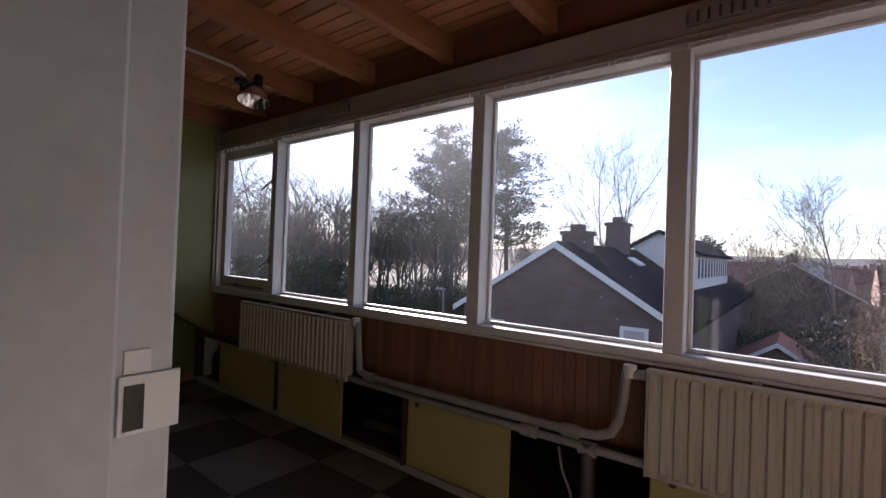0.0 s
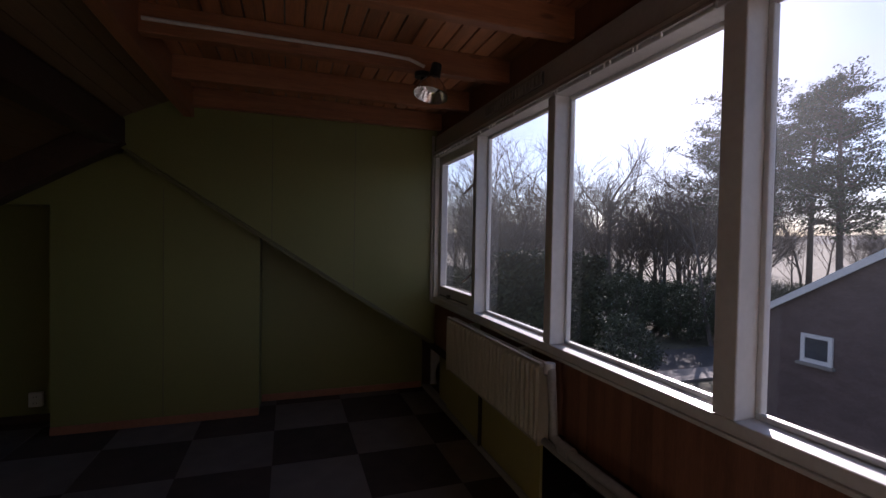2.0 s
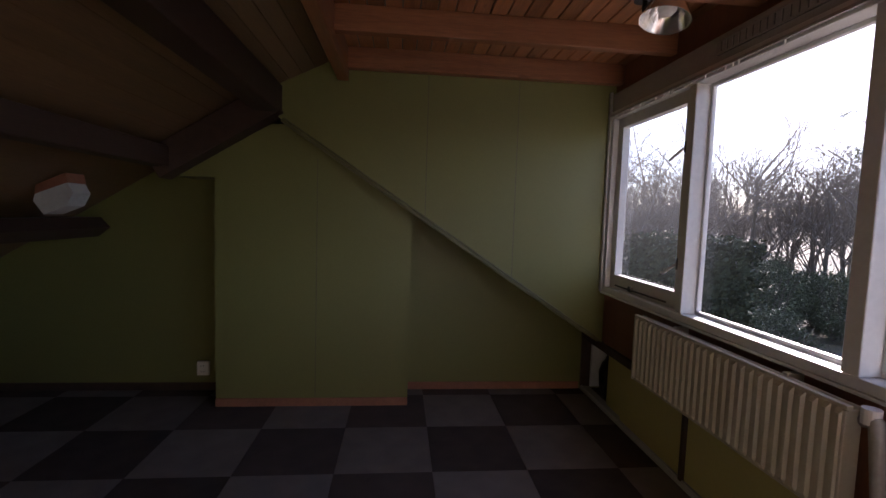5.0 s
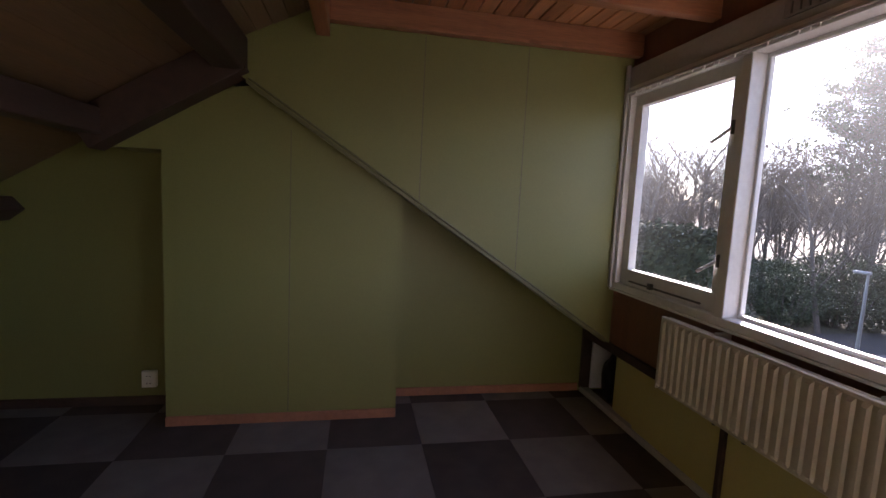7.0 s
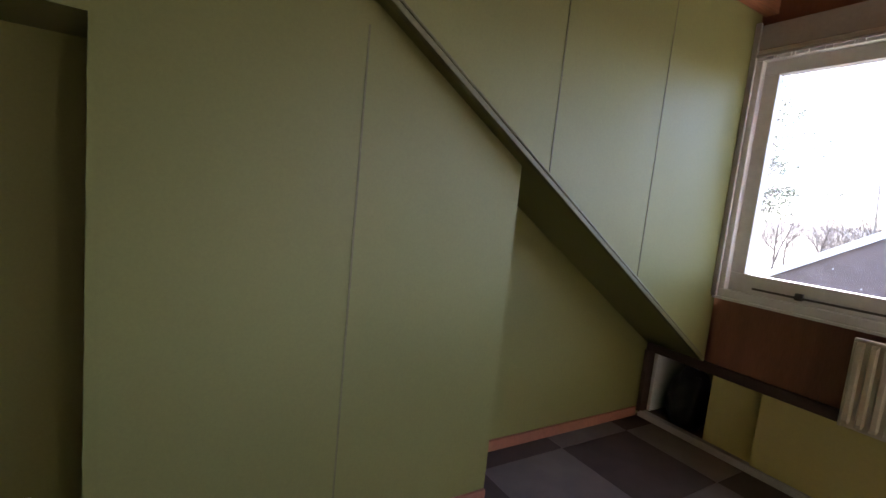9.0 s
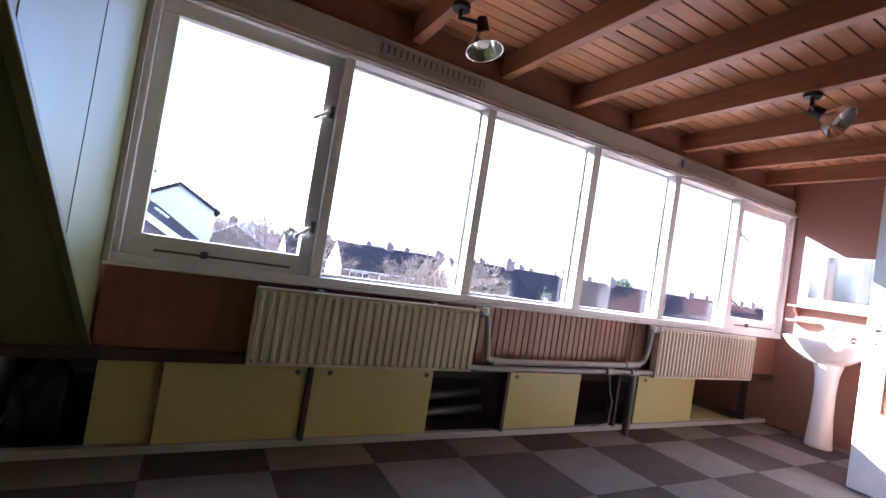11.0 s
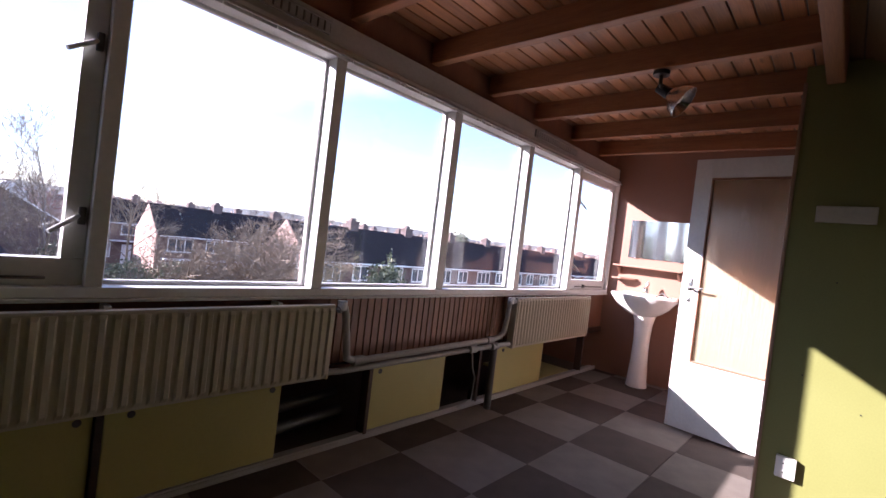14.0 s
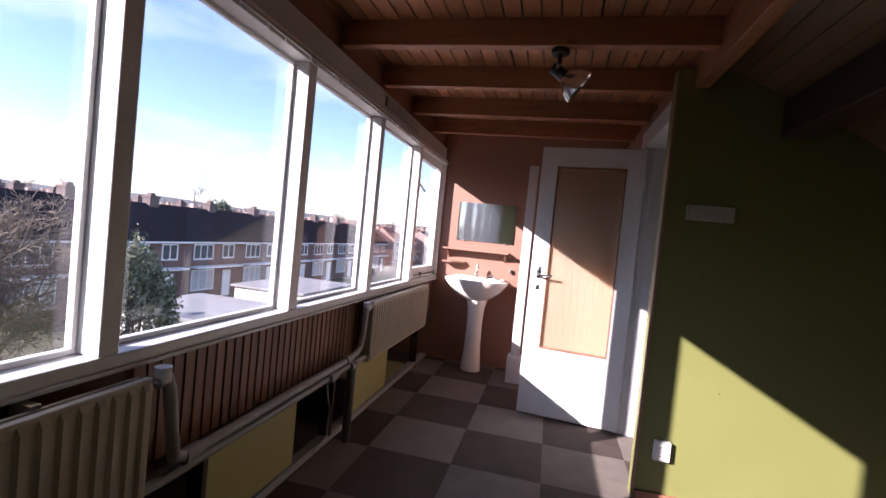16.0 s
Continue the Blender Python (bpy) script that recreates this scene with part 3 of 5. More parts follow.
for q in range(2):
    solid("insulation_roll", cyl(bmesh.new(), (-1.80, 2.10 + 0.09 * q, 0.10 + 0.07 * (q % 2)), (-1.36, 2.14 + 0.06 * q, 0.11 + 0.09 * (q % 2)), 0.03, seg=14), DARKPIPE, "dark foam pipe insulation lying in the cupboard", "insulation", "rolls in the cupboard")


# ---- radiators and pipes ----
def radiator(x0, x1, z0, z1, label):
    yf, yb = YW - 0.085, YW - 0.02
    r = thing("radiator", ((x0 + x1) / 2, yb, z0), label, "radiator", "radiators below the windows")
    bm = bmesh.new()
    nrib = int((x1 - x0) / 0.043)
    step = (x1 - x0) / nrib
    prof = []
    for i in range(nrib):
        xa = x0 + i * step
        for f, d in ((0.0, 0.0), (0.16, 0.0), (0.32, 0.011), (0.68, 0.011), (0.84, 0.0)):
            prof.append((xa + f * step, yf + 0.012 - d))
    prof.append((x1, yf + 0.012))
    for za, zb, ins in ((z0 + 0.03, z1 - 0.03, 0),):
        lo = [bm.verts.new((px, py, za)) for px, py in prof]
        hi = [bm.verts.new((px, py, zb)) for px, py in prof]
        for i in range(len(prof) - 1):
            bm.faces.new((lo[i], lo[i + 1], hi[i + 1], hi[i]))
        lo2 = [bm.verts.new((px, yf + 0.014, z0 + 0.012)) for px, py in prof]
        hi2 = [bm.verts.new((px, yf + 0.014, z1 - 0.012)) for px, py in prof]
        for i in range(len(prof) - 1):
            bm.faces.new((lo2[i], lo2[i + 1], lo[i + 1], lo[i]))
            bm.faces.new((hi[i], hi[i + 1], hi2[i + 1], hi2[i]))
    part("front_panel", bm, RAD, r, "fluted cream front panel")
    part("back_panel", boxes([(x0, x1, yf + 0.016, yf + 0.03, z0, z1 - 0.004), (x0, x1, yb - 0.012, yb, z0, z1 - 0.004)], 0.004), RAD, r)
    part("top_seam", boxes([(x0, x1, yf + 0.010, yf + 0.032, z1 - 0.014, z1), (x0, x0 + 0.012, yf + 0.008, yb, z0, z1 - 0.015), (x1 - 0.012, x1, yf + 0.008, yb, z0, z1 - 0.015)], 0.003), RAD, r, "rounded cream edge")
    for bxp in (x0 + 0.25 * (x1 - x0), x0 + 0.78 * (x1 - x0)):
        part("bracket", bx(bxp - 0.012, bxp + 0.012, yb - 0.01, YW + 0.036, z1 - 0.06, z1 + 0.006, bevel=0.002), RAD, r)
    return r


radiator(-2.912, -1.692, 0.432, 0.800, "cream fluted panel radiator on brackets below the window")
radiator(-0.045, 1.275, 0.425, 0.815, "cream fluted panel radiator near the washbasin")
YP = YW - 0.055
run = thing("heating_pipe", (-0.245, YP, 0.0), "grey painted heating pipes with elbows and valves", "pipe")
part("riser", tube([(-1.660, YP, 0.77), (-1.624, YP, 0.78), (-1.614, YP - 0.005, 0.74), (-1.583, YP - 0.01, 0.52), (-1.521, YP, 0.495), (-0.328, YP, 0.510)], 0.019), PIPE, run)
part("return_pipe", tube([(-1.686, YP + 0.01, 0.455), (-1.603, YP + 0.01, 0.45), (-0.287, YP + 0.01, 0.458), (-0.050, YP + 0.01, 0.458)], 0.017), PIPE, run)
part("swan_neck", tube([(-0.328, YP, 0.510), (-0.220, YP, 0.52), (-0.168, YP, 0.545), (-0.141, YP, 0.60), (-0.127, YP, 0.68), (-0.120, YP, 0.78), (-0.050, YP, 0.785)], 0.019), PIPE, run)
part("foot_pipe", cyl(bmesh.new(), (-0.256, YP, 0.0), (-0.256, YP, 0.48), 0.026, seg=18), DARKPIPE, run, "dark steel pipe down to the floor")
for fx, fz in ((-0.256, 0.458), (-0.328, 0.510), (-0.513, 0.462), (-1.501, 0.495)):
    part("fitting", cyl(bmesh.new(), (fx - 0.035, YP, fz), (fx + 0.035, YP, fz), 0.027, seg=16), PIPE, run, "grey pipe coupling")
for vx, sgn in ((-1.639, 1), (-0.107, -1)):
    v = part("valve", cyl(bmesh.new(), (vx, YP, 0.77), (vx, YP, 0.815), 0.024, seg=16), PLASTIC, run, "off-white valve cap")
part("thin_cable", tube([(-0.410, YW + 0.02, 0.40), (-0.389, YW + 0.02, 0.30), (-0.348, YW + 0.02, 0.22), (-0.359, YW + 0.02, 0.06), (-0.513, YW + 0.02, 0.03)], 0.006, seg=8), PIPE, run, "thin grey cable")


# ---- lamps ----
def spot(base, head, aim, label):
    s = thing("ceiling_spotlight", base, label, "spotlight", "spotlights on the joists")
    base, head, aim = Vector(base), Vector(head), Vector(aim).normalized()
    part("mount", cyl(bmesh.new(), base, base - Vector((0, 0, 0.022)), 0.042, seg=20), BLACKMETAL, s)
    part("arm", tube([base - Vector((0, 0, 0.02)), base - Vector((0, 0, 0.06)), head - aim * 0.07], 0.010, seg=10), BLACKMETAL, s)
    part("socket", cyl(bmesh.new(), head - aim * 0.095, head - aim * 0.015, 0.026, 0.032, seg=18), BLACKMETAL, s, "black lamp holder")
    q = aim.to_track_quat("Z", "Y").to_matrix().to_4x4()
    refl = part("reflector", lathe([(0.030, -0.02), (0.048, 0.0), (0.072, 0.03), (0.086, 0.065), (0.089, 0.075), (0.085, 0.074), (0.068, 0.032), (0.044, 0.004), (0.0, -0.004)], 32, at=head, tilt=q), CHROME, s, "chrome reflector dish")
    part("bulb", lathe([(0.0, 0.052), (0.022, 0.047), (0.034, 0.030), (0.030, 0.012), (0.018, 0.0)], 20, at=head, tilt=q), BULB, refl, "unlit crown-silvered bulb")


spot((-2.30, 1.445, JZ), (-2.155, 1.460, 2.125), (0.12, -0.22, -0.97), "black spotlight with chrome dish and unlit bulb")
spot((-0.50, 0.83, JZ), (-0.42, 0.785, 2.105), (0.08, -0.82, -0.57), "black spotlight with chrome dish near the door")
solid("cable_conduit", tube([(-2.262, 1.445, 2.235), (-2.260, 1.36, 2.262), (-2.260, 1.2, 2.270), (-2.260, 0.17, 2.270)], 0.009, seg=10), OLDWHITE, "off-white cable conduit fixed along a joist", "conduit")

# ---- door ----
dframe = setting("door_1", boxes([(D0 - 0.05, D0, 0.045, 0.222, 0, 2.072), (D1, D1 + 0.05, 0.045, 0.222, 0, 2.072), (D0 - 0.05, D1 + 0.05, 0.045, 0.222, 2.022, 2.0735)], 0.004), OLDWHITE, "white painted door frame with worn strike plate", "door frame")
part("door_stop", boxes([(D0 + 0.0005, D0 + 0.014, 0.045, 0.176, 0, 2.02), (D1 - 0.014, D1 - 0.0005, 0.045, 0.150, 0, 2.02)], 0.003), OLDWHITE, dframe)
part("architrave", boxes([(D0 - 0.15, D0 - 0.052, 0.193, 0.219, 0, 2.14), (D1 + 0.052, D1 + 0.11, 0.193, 0.219, 0, 2.14), (D0 - 0.149, D1 + 0.109, 0.1925, 0.2185, 2.0745, 2.14)], 0.003), OLDWHITE, dframe)
part("strike_plate", boxes([(D0 + 0.0003, D0 + 0.003, 0.181, 0.2265, 1.050, 1.098), (D0 + 0.0003, D0 + 0.002, 0.184, 0.204, 1.099, 1.118)], 0.0008), PLASTIC, dframe, "white painted strike plate")
part("strike_hole", boxes([(D0 + 0.003, D0 + 0.0042, 0.185, 0.199, 1.054, 1.090)]), BLACKBAG, dframe, "dark latch hole")
DA = -6.2
dm = Matrix.Translation((D1 - 0.015, 0.195, 0.012)) @ Matrix.Rotation(radians(DA), 4, "Z")
leaf = new("door_leaf")
leaf.matrix_basis = dm
tagged(leaf, "white panel door with rippled glass, standing open", "door")
DW, DH = 0.715, 1.995


def dpart(name, bm, material, parent, label=""):
    ob = new(name, mesh_of(name, bm, material))
    ob.parent = parent
    if label:
        ob["label"] = label
    return ob


gx0, gx1, gz0, gz1 = 0.118, 0.598, 0.50, 1.855
dpart("stile_and_rail", boxes([(0, 0.04, 0, gx0, 0, DH), (0, 0.04, gx1, DW, 0, DH), (0, 0.04, gx0 - 0.0005, gx1 + 0.0005, 0, gz0), (0, 0.04, gx0 - 0.0005, gx1 + 0.0005, gz1, DH)], 0.002), WHITE, leaf, "white painted door frame")
dpart("glazing_bead", boxes([(-0.004, 0.044, gx0, gx0 + 0.010, gz0, gz1), (-0.004, 0.044, gx1 - 0.010, gx1, gz0, gz1), (-0.006, 0.046, gx0, gx1, gz0, gz0 + 0.014), (-0.006, 0.046, gx0, gx1, gz1 - 0.014, gz1)], 0.002), BEAD, leaf, "red-brown wooden glazing bead")
dpart("glass", bx(0.017, 0.023, gx0 + 0.012, gx1 - 0.012, gz0 + 0.012, gz1 - 0.012), REEDGLASS, leaf, "amber rippled privacy glass").visible_shadow = False
hz = 1.045
for sd in (-1, 1):
    xo = 0 if sd < 0 else 0.04
    pl = dpart("handle_plate", boxes([(min(xo, xo + sd * 0.006), max(xo, xo + sd * 0.006), DW - 0.075, DW - 0.045, hz - 0.025, hz + 0.065)], 0.002), CHROME, leaf, "chrome handle plate")
    dpart("lever", tube([(xo, DW - 0.06, hz), (xo + sd * 0.045, DW - 0.06, hz), (xo + sd * 0.048, DW - 0.165, hz)], 0.008, seg=10), CHROME, pl, "chrome lever handle")
    dpart("key_plate", bx(min(xo, xo + sd * 0.006), max(xo, xo + sd * 0.006), DW - 0.072, DW - 0.048, hz - 0.11, hz - 0.075, bevel=0.002), CHROME, leaf, "small chrome keyhole plate")
for z in (0.25, 1.0, 1.75):
    dpart("hinge", cyl(bmesh.new(), (0.0, -0.006, z - 0.04), (0.0, -0.006, z + 0.04), 0.008, seg=10), OLDWHITE, leaf)

# white board and trim beside the washbasin
setting("closet_frame", boxes([(1.45, 1.51, 0.192, 1.0, 0.0, 0.02)], 0.003), OLDWHITE, "white threshold board on the floor behind the door", "trim")
solid("leaning_board", bx(1.47, 1.525, 0.955, 1.035, 0.2405, 1.985, bevel=0.004), OLDWHITE, "tall white painted post behind the open door", "post")
solid("low_box", bx(1.40, 1.56, 0.90, 1.06, 0.0, 0.24, bevel=0.006), OLDWHITE, "low white box at the foot of the post", "box")

# ---- washbasin, mirror, shelves ----
basin = thing("washbasin", (1.60, 1.44, 0.0), "white porcelain pedestal washbasin in sunlight", "washbasin")
BC = (1.585, 1.44)
part("pedestal", lathe([(0.10, 0.0), (0.105, 0.01), (0.098, 0.04), (0.082, 0.25), (0.078, 0.45), (0.086, 0.60), (0.11, 0.70), (0.10, 0.74)], 28, (0.95, 0.95), at=(1.62, 1.42, 0)), PORCELAIN, basin)
bowl = lathe([(0.09, 0.69), (0.16, 0.72), (0.235, 0.78), (0.275, 0.835), (0.298, 0.868), (0.300, 0.884), (0.290, 0.889), (0.262, 0.884), (0.235, 0.866), (0.20, 0.815), (0.14, 0.772), (0.05, 0.757), (0.0, 0.756)], 40, (0.76, 1.03), at=(BC[0], BC[1], 0))
for v in bowl.verts:
    if v.co.x > 1.77:
        v.co.x = 1.77 + (v.co.x - 1.77) * 0.5
part("bowl", bowl, PORCELAIN, basin)
part("back_ledge", bx(1.725, XE - 0.002, 1.185, 1.695, 0.835, 0.895, bevel=0.014), PORCELAIN, basin)
tap = thing("basin_tap", (1.75, 1.465, 0.896), "chrome pillar tap with a curved spout", "tap")
part("body", cyl(bmesh.new(), (1.75, 1.465, 0.894), (1.75, 1.465, 0.965), 0.016, seg=16), CHROME, tap)
part("spout", tube([(1.75, 1.465, 0.955), (1.72, 1.463, 0.968), (1.65, 1.46, 0.955), (1.64, 1.46, 0.935)], 0.010, seg=12), CHROME, tap)
part("knob", lathe([(0.0, 0.0), (0.012, 0.0), (0.020, 0.014), (0.018, 0.032), (0.006, 0.06), (0.0, 0.062)], 16, at=(1.75, 1.465, 0.962)), CHROME, tap, "chrome tap head")
hose = solid("basin_chain", tube([(1.78, 1.36, 0.90), (1.75, 1.32, 0.925), (1.70, 1.29, 0.925), (1.67, 1.26, 0.905), (1.67, 1.24, 0.893)], 0.007, seg=8), DARKPIPE, "dark hose lying over the basin ledge", "hose")
mir = thing("wall_mirror", (XE - 0.004, 1.436, 1.44), "frameless rectangular mirror on the brown wall", "mirror")
part("glass", bx(XE - 0.008, XE - 0.002, 1.143, 1.729, 1.248, 1.637), MIRROR, mir)
for yc in (1.22, 1.65):
    part("clip", bx(XE - 0.011, XE - 0.0005, yc - 0.01, yc + 0.01, 1.240, 1.255, bevel=0.001), CHROME, mir)
shelf = thing("wall_shelf", (XE - 0.06, 1.50, 1.15), "brown painted wooden shelf on two brackets", "shelf")
part("board", bx(XE - 0.115, XE - 0.001, 1.17, 1.835, 1.145, 1.163, bevel=0.003), TERRA, shelf)
for yb_ in (1.21, 1.79):
    part("bracket", prism(1, yb_ - 0.011, yb_ + 0.011, [(XE - 0.001, 1.1445), (XE - 0.085, 1.1445), (XE - 0.07, 1.115), (XE - 0.001, 1.06)]), TERRA, shelf)
solid("soap_shelf", prism(2, 1.012, 1.028, [(XE - 0.001, 1.835), (XE - 0.001, 1.60), (XE - 0.05, 1.62), (XE - 0.11, 1.74), (XE - 0.11, 1.835)]), TERRA, "small brown corner shelf above the basin", "shelf")
solid("wall_hook", boxes([(XE - 0.03, XE - 0.001, 1.125, 1.15, 0.96, 1.0)], 0.003), CHROME, "small metal hook on the brown wall", "hook")

# ---- switches and sockets ----
sw = thing("switch_panel", (GX, 0.02, 1.53), "white triple switch and socket panel on the green wall, coloured as in shadow", "switch")
part("plate", bx(GX - 0.022, GX - 0.0005, -0.089, 0.130, 1.480, 1.558, bevel=0.004), SHADEPLASTIC, sw)
for q in range(3):
    yq = 0.095 - q * 0.075
    part("rocker" if q != 1 else "dial", cyl(bmesh.new(), (GX - 0.027, yq, 1.519), (GX - 0.021, yq, 1.519), 0.022, seg=20), SHADEPLASTIC, sw)


def socket(name, x, y, z, nx, label):
    s = thing(name, (x, y, z), label, "socket")
    part("plate", bx(min(x, x + nx * 0.03), max(x, x + nx * 0.03), y - 0.04, y + 0.04, z - 0.05, z + 0.05, bevel=0.004), PLASTIC, s)
    for dz in (-0.022, 0.022):
        part("outlet", cyl(bmesh.new(), (x + nx * 0.030, y, z + dz), (x + nx * 0.034, y, z + dz), 0.019, seg=18), PLASTIC, s, "round socket outlet")
        for dy in (-0.009, 0.009):
            part("pin_hole", cyl(bmesh.new(), (x + nx * 0.034, y + dy, z + dz), (x + nx * 0.0345, y + dy, z + dz), 0.0035, seg=8), BLACKMETAL, s, "dark pin hole")


socket("wall_socket", GX, 0.117, 0.285, -1, "white double wall socket on the green wall")
socket("wall_socket", XR, -0.88, 0.165, 1, "white wall socket low in the dark recess")
for yy, zz in ((-0.12, 0.62), (0.02, 1.20), (0.10, 0.74)):
    solid("screw_hole", cyl(bmesh.new(), (GX - 0.003, yy, zz), (GX + 0.001, yy, zz), 0.0035, seg=8), BLACKMETAL, "small dark plug hole in the green wall", "plug hole", "holes in the wall")

# small box fixed under the south slope
bxx = thing("small_box", (-3.20, -1.36, 1.27), "small white box with a red edge fixed under the sloping boards", "box")
part("body", prism(0, -3.27, -3.13, [(-1.275, 1.305), (-1.240, 1.375), (-1.268, 1.428), (-1.430, 1.362), (-1.440, 1.325), (-1.390, 1.255)]), OLDWHITE, bxx)
part("red_edge", prism(0, -3.273, -3.127, [(-1.264, 1.4295), (-1.275, 1.480), (-1.422, 1.412), (-1.430, 1.3635)]), SKIRT, bxx, "red-brown edge against the boards")


# ---- outdoors ----
GZ = -5.6


def raw(name, verts, faces, material):
    me = bpy.data.meshes.new(name)
    me.from_pydata([tuple(v) for v in verts], [], faces)
    me.materials.append(material)
    me.update()
    return me


gv, gf = [], []
for i in range(41):
    for j in range(41):
        u, v = (i / 20 - 1), (j / 20 - 1)
        gx, gy = 1800 * u * abs(u), 1800 * v * abs(v)
        d = math.hypot(gx, gy)
        gv.append((gx, gy, GZ + (0 if d < 90 else 0.010 * (d - 90) * (0.8 + 0.4 * noise.noise(Vector((gx, gy, 0)) * 0.004)) if gy > 0 else 0) - (0 if d < 400 else 0.004 * (d - 400))))
for i in range(40):
    for j in range(40):
        a = i * 41 + j
        gf.append((a, a + 41, a + 42, a + 1))
ground = new("ground", raw("ground", gv, gf, GRASS))
tagged(ground, "winter grass and bare soil around the houses", "ground", kind="structure")
setting("road", boxes([(-22.8, -18.8, 4, 70, GZ + 0.004, GZ + 0.03)]), ASPHALT, "grey asphalt street beside the wood", "road")
setting("pavement", boxes([(-18.8, -17.2, 4, 70, GZ + 0.01, GZ + 0.13), (-2.5, 70, 19.5, 21.5, GZ + 0.01, GZ + 0.06), (-15.6, -2.5, 8.0, 10.0, GZ + 0.01, GZ + 0.08)]), PAVING, "pale concrete paving and garden paths", "pavement")
hv, hf = [], []
N = 120
for ring, (r0, lift) in enumerate(((900, 0), (1100, 1))):
    for i in range(N + 1):
        a = math.pi * i / N
        h = (14 + 16 * noise.noise(Vector((i * 0.11, 3.1, 0))) + 3 * noise.noise(Vector((i * 0.9, 1.1, 0)))) * lift
        hv.append((r0 * math.cos(a), r0 * math.sin(a), GZ + (8 if ring == 0 else 10) + h))
for i in range(N):
    hf.append((i, i + 1, N + 2 + i, N + 1 + i))
hills = new("far_hills", raw("far_hills", hv, hf, HILL))
tagged(hills, "low wooded hills on the horizon", "hills", kind="structure")


def gable_house(name, label, x, y, width, depth, eave, ridge, wallm, roofm, along="x", group=""):
    """A house at x, y (its south-west corner) with a pitched roof; the ridge runs along x or y."""
    h = thing(name, (x + width / 2, y + depth / 2, GZ), label, "house", group)
    if along == "x":
        out = [(y, GZ), (y + depth, GZ), (y + depth, eave), (y + depth / 2, ridge), (y, eave)]
        part("wall", prism(0, x, x + width, out), wallm, h)
        o = 0.35
        k = (ridge - eave) / (depth / 2)
        part("roof", prism(0, x - 0.12, x + width + 0.12, [(y - o, eave - o * k + 0.02), (y + depth / 2, ridge + 0.02), (y + depth + o, eave - o * k + 0.02), (y + depth + o, eave - o * k + 0.16), (y + depth / 2, ridge + 0.18), (y - o, eave - o * k + 0.16)]), roofm, h)
        part("gutter", boxes([(x, x + width, y - o - 0.12, y - o + 0.02, eave - o * k - 0.02, eave - o * k + 0.10)], 0.02), HOUSEWHITE, h, "white gutter")
    else:
        out = [(x, GZ), (x + width, GZ), (x + width, eave), (x + width / 2, ridge), (x, eave)]
        part("wall", prism(1, y, y + depth, out), wallm, h)
        o = 0.35
        k = (ridge - eave) / (width / 2)
        part("roof", prism(1, y - 0.12, y + depth + 0.12, [(x - o, eave - o * k + 0.02), (x + width / 2, ridge + 0.02), (x + width + o, eave - o * k + 0.02), (x + width + o, eave - o * k + 0.16), (x + width / 2, ridge + 0.18), (x - o, eave - o * k + 0.16)]), roofm, h)
        for s in (-1, 1):
            xm = x + width / 2
            part("verge_board", prism(1, y - 0.18, y - 0.125, [(xm, ridge + 0.17), (xm + s * (width / 2 + o), eave - o * k + 0.15), (xm + s * (width / 2 + o), eave - o * k - 0.03), (xm, ridge - 0.02)]), HOUSEWHITE, h, "white verge board")
    return h


def house_window(h, x0, x1, y, z0, z1, bars=1, glassm=None):
    """A window on a wall that faces south at y."""
    w = part("window", boxes([(x0, x1, y - 0.06, y - 0.002, z0, z0 + 0.10), (x0, x1, y - 0.06, y - 0.002, z1 - 0.09, z1), (x0, x0 + 0.09, y - 0.06, y - 0.002, z0 + 0.10, z1 - 0.09), (x1 - 0.09, x1, y - 0.06, y - 0.002, z0 + 0.10, z1 - 0.09)]
             + [(x0 + (x1 - x0) * (q + 1) / (bars + 1) - 0.045, x0 + (x1 - x0) * (q + 1) / (bars + 1) + 0.045, y - 0.058, y - 0.003, z0 + 0.10, z1 - 0.09) for q in range(bars)]), HOUSEWHITE, h, "white window frame")
    part("pane", bx(x0 + 0.05, x1 - 0.05, y - 0.03, y - 0.022, z0 + 0.05, z1 - 0.05), glassm or DARKGLASS, w, "dark reflecting pane")
    part("sill", bx(x0 - 0.06, x1 + 0.06, y - 0.14, y - 0.001, z0 - 0.07, z0 - 0.002), PAVING, w, "stone sill")


def chimney(h, x, y, w, d, z0, z1, m=BRICK):
    part("chimney", boxes([(x - w / 2, x + w / 2, y - d / 2, y + d / 2, z0, z1), (x - w / 2 - 0.06, x + w / 2 + 0.06, y - d / 2 - 0.06, y + d / 2 + 0.06, z1 - 0.14, z1 - 0.02), (x - w / 4, x + w / 4, y - d / 4, y + d / 4, z1, z1 + 0.22)]), m, h, "brick chimney stack")


# the gable-ended house opposite
nb = gable_house("neighbour_house", "brown brick house with dark tiled roof and white dormer", -8.66, 12.95, 6.6, 24.0, -0.46, 1.55, BRICK, ROOFTILE, "y")
house_window(nb, -4.86, -4.30, 12.95, -1.78, -1.06, 0)
house_window(nb, -3.41, -2.68, 12.95, -1.60, -0.58, 0, CURTAIN)
house_window(nb, -7.75, -7.05, 12.95, -1.55, -0.85, 0)
part("downpipe", tube([(-1.95, 12.80, -0.62), (-2.05, 12.86, -0.75), (-2.14, 12.90, -0.95), (-2.14, 12.90, GZ)], 0.045, seg=10), DARKPIPE, nb, "dark rain pipe")
chimney(nb, -5.30, 14.5, 0.85, 0.6, 1.3, 2.12)
chimney(nb, -5.30, 18.7, 0.75, 0.7, 1.3, 2.72)
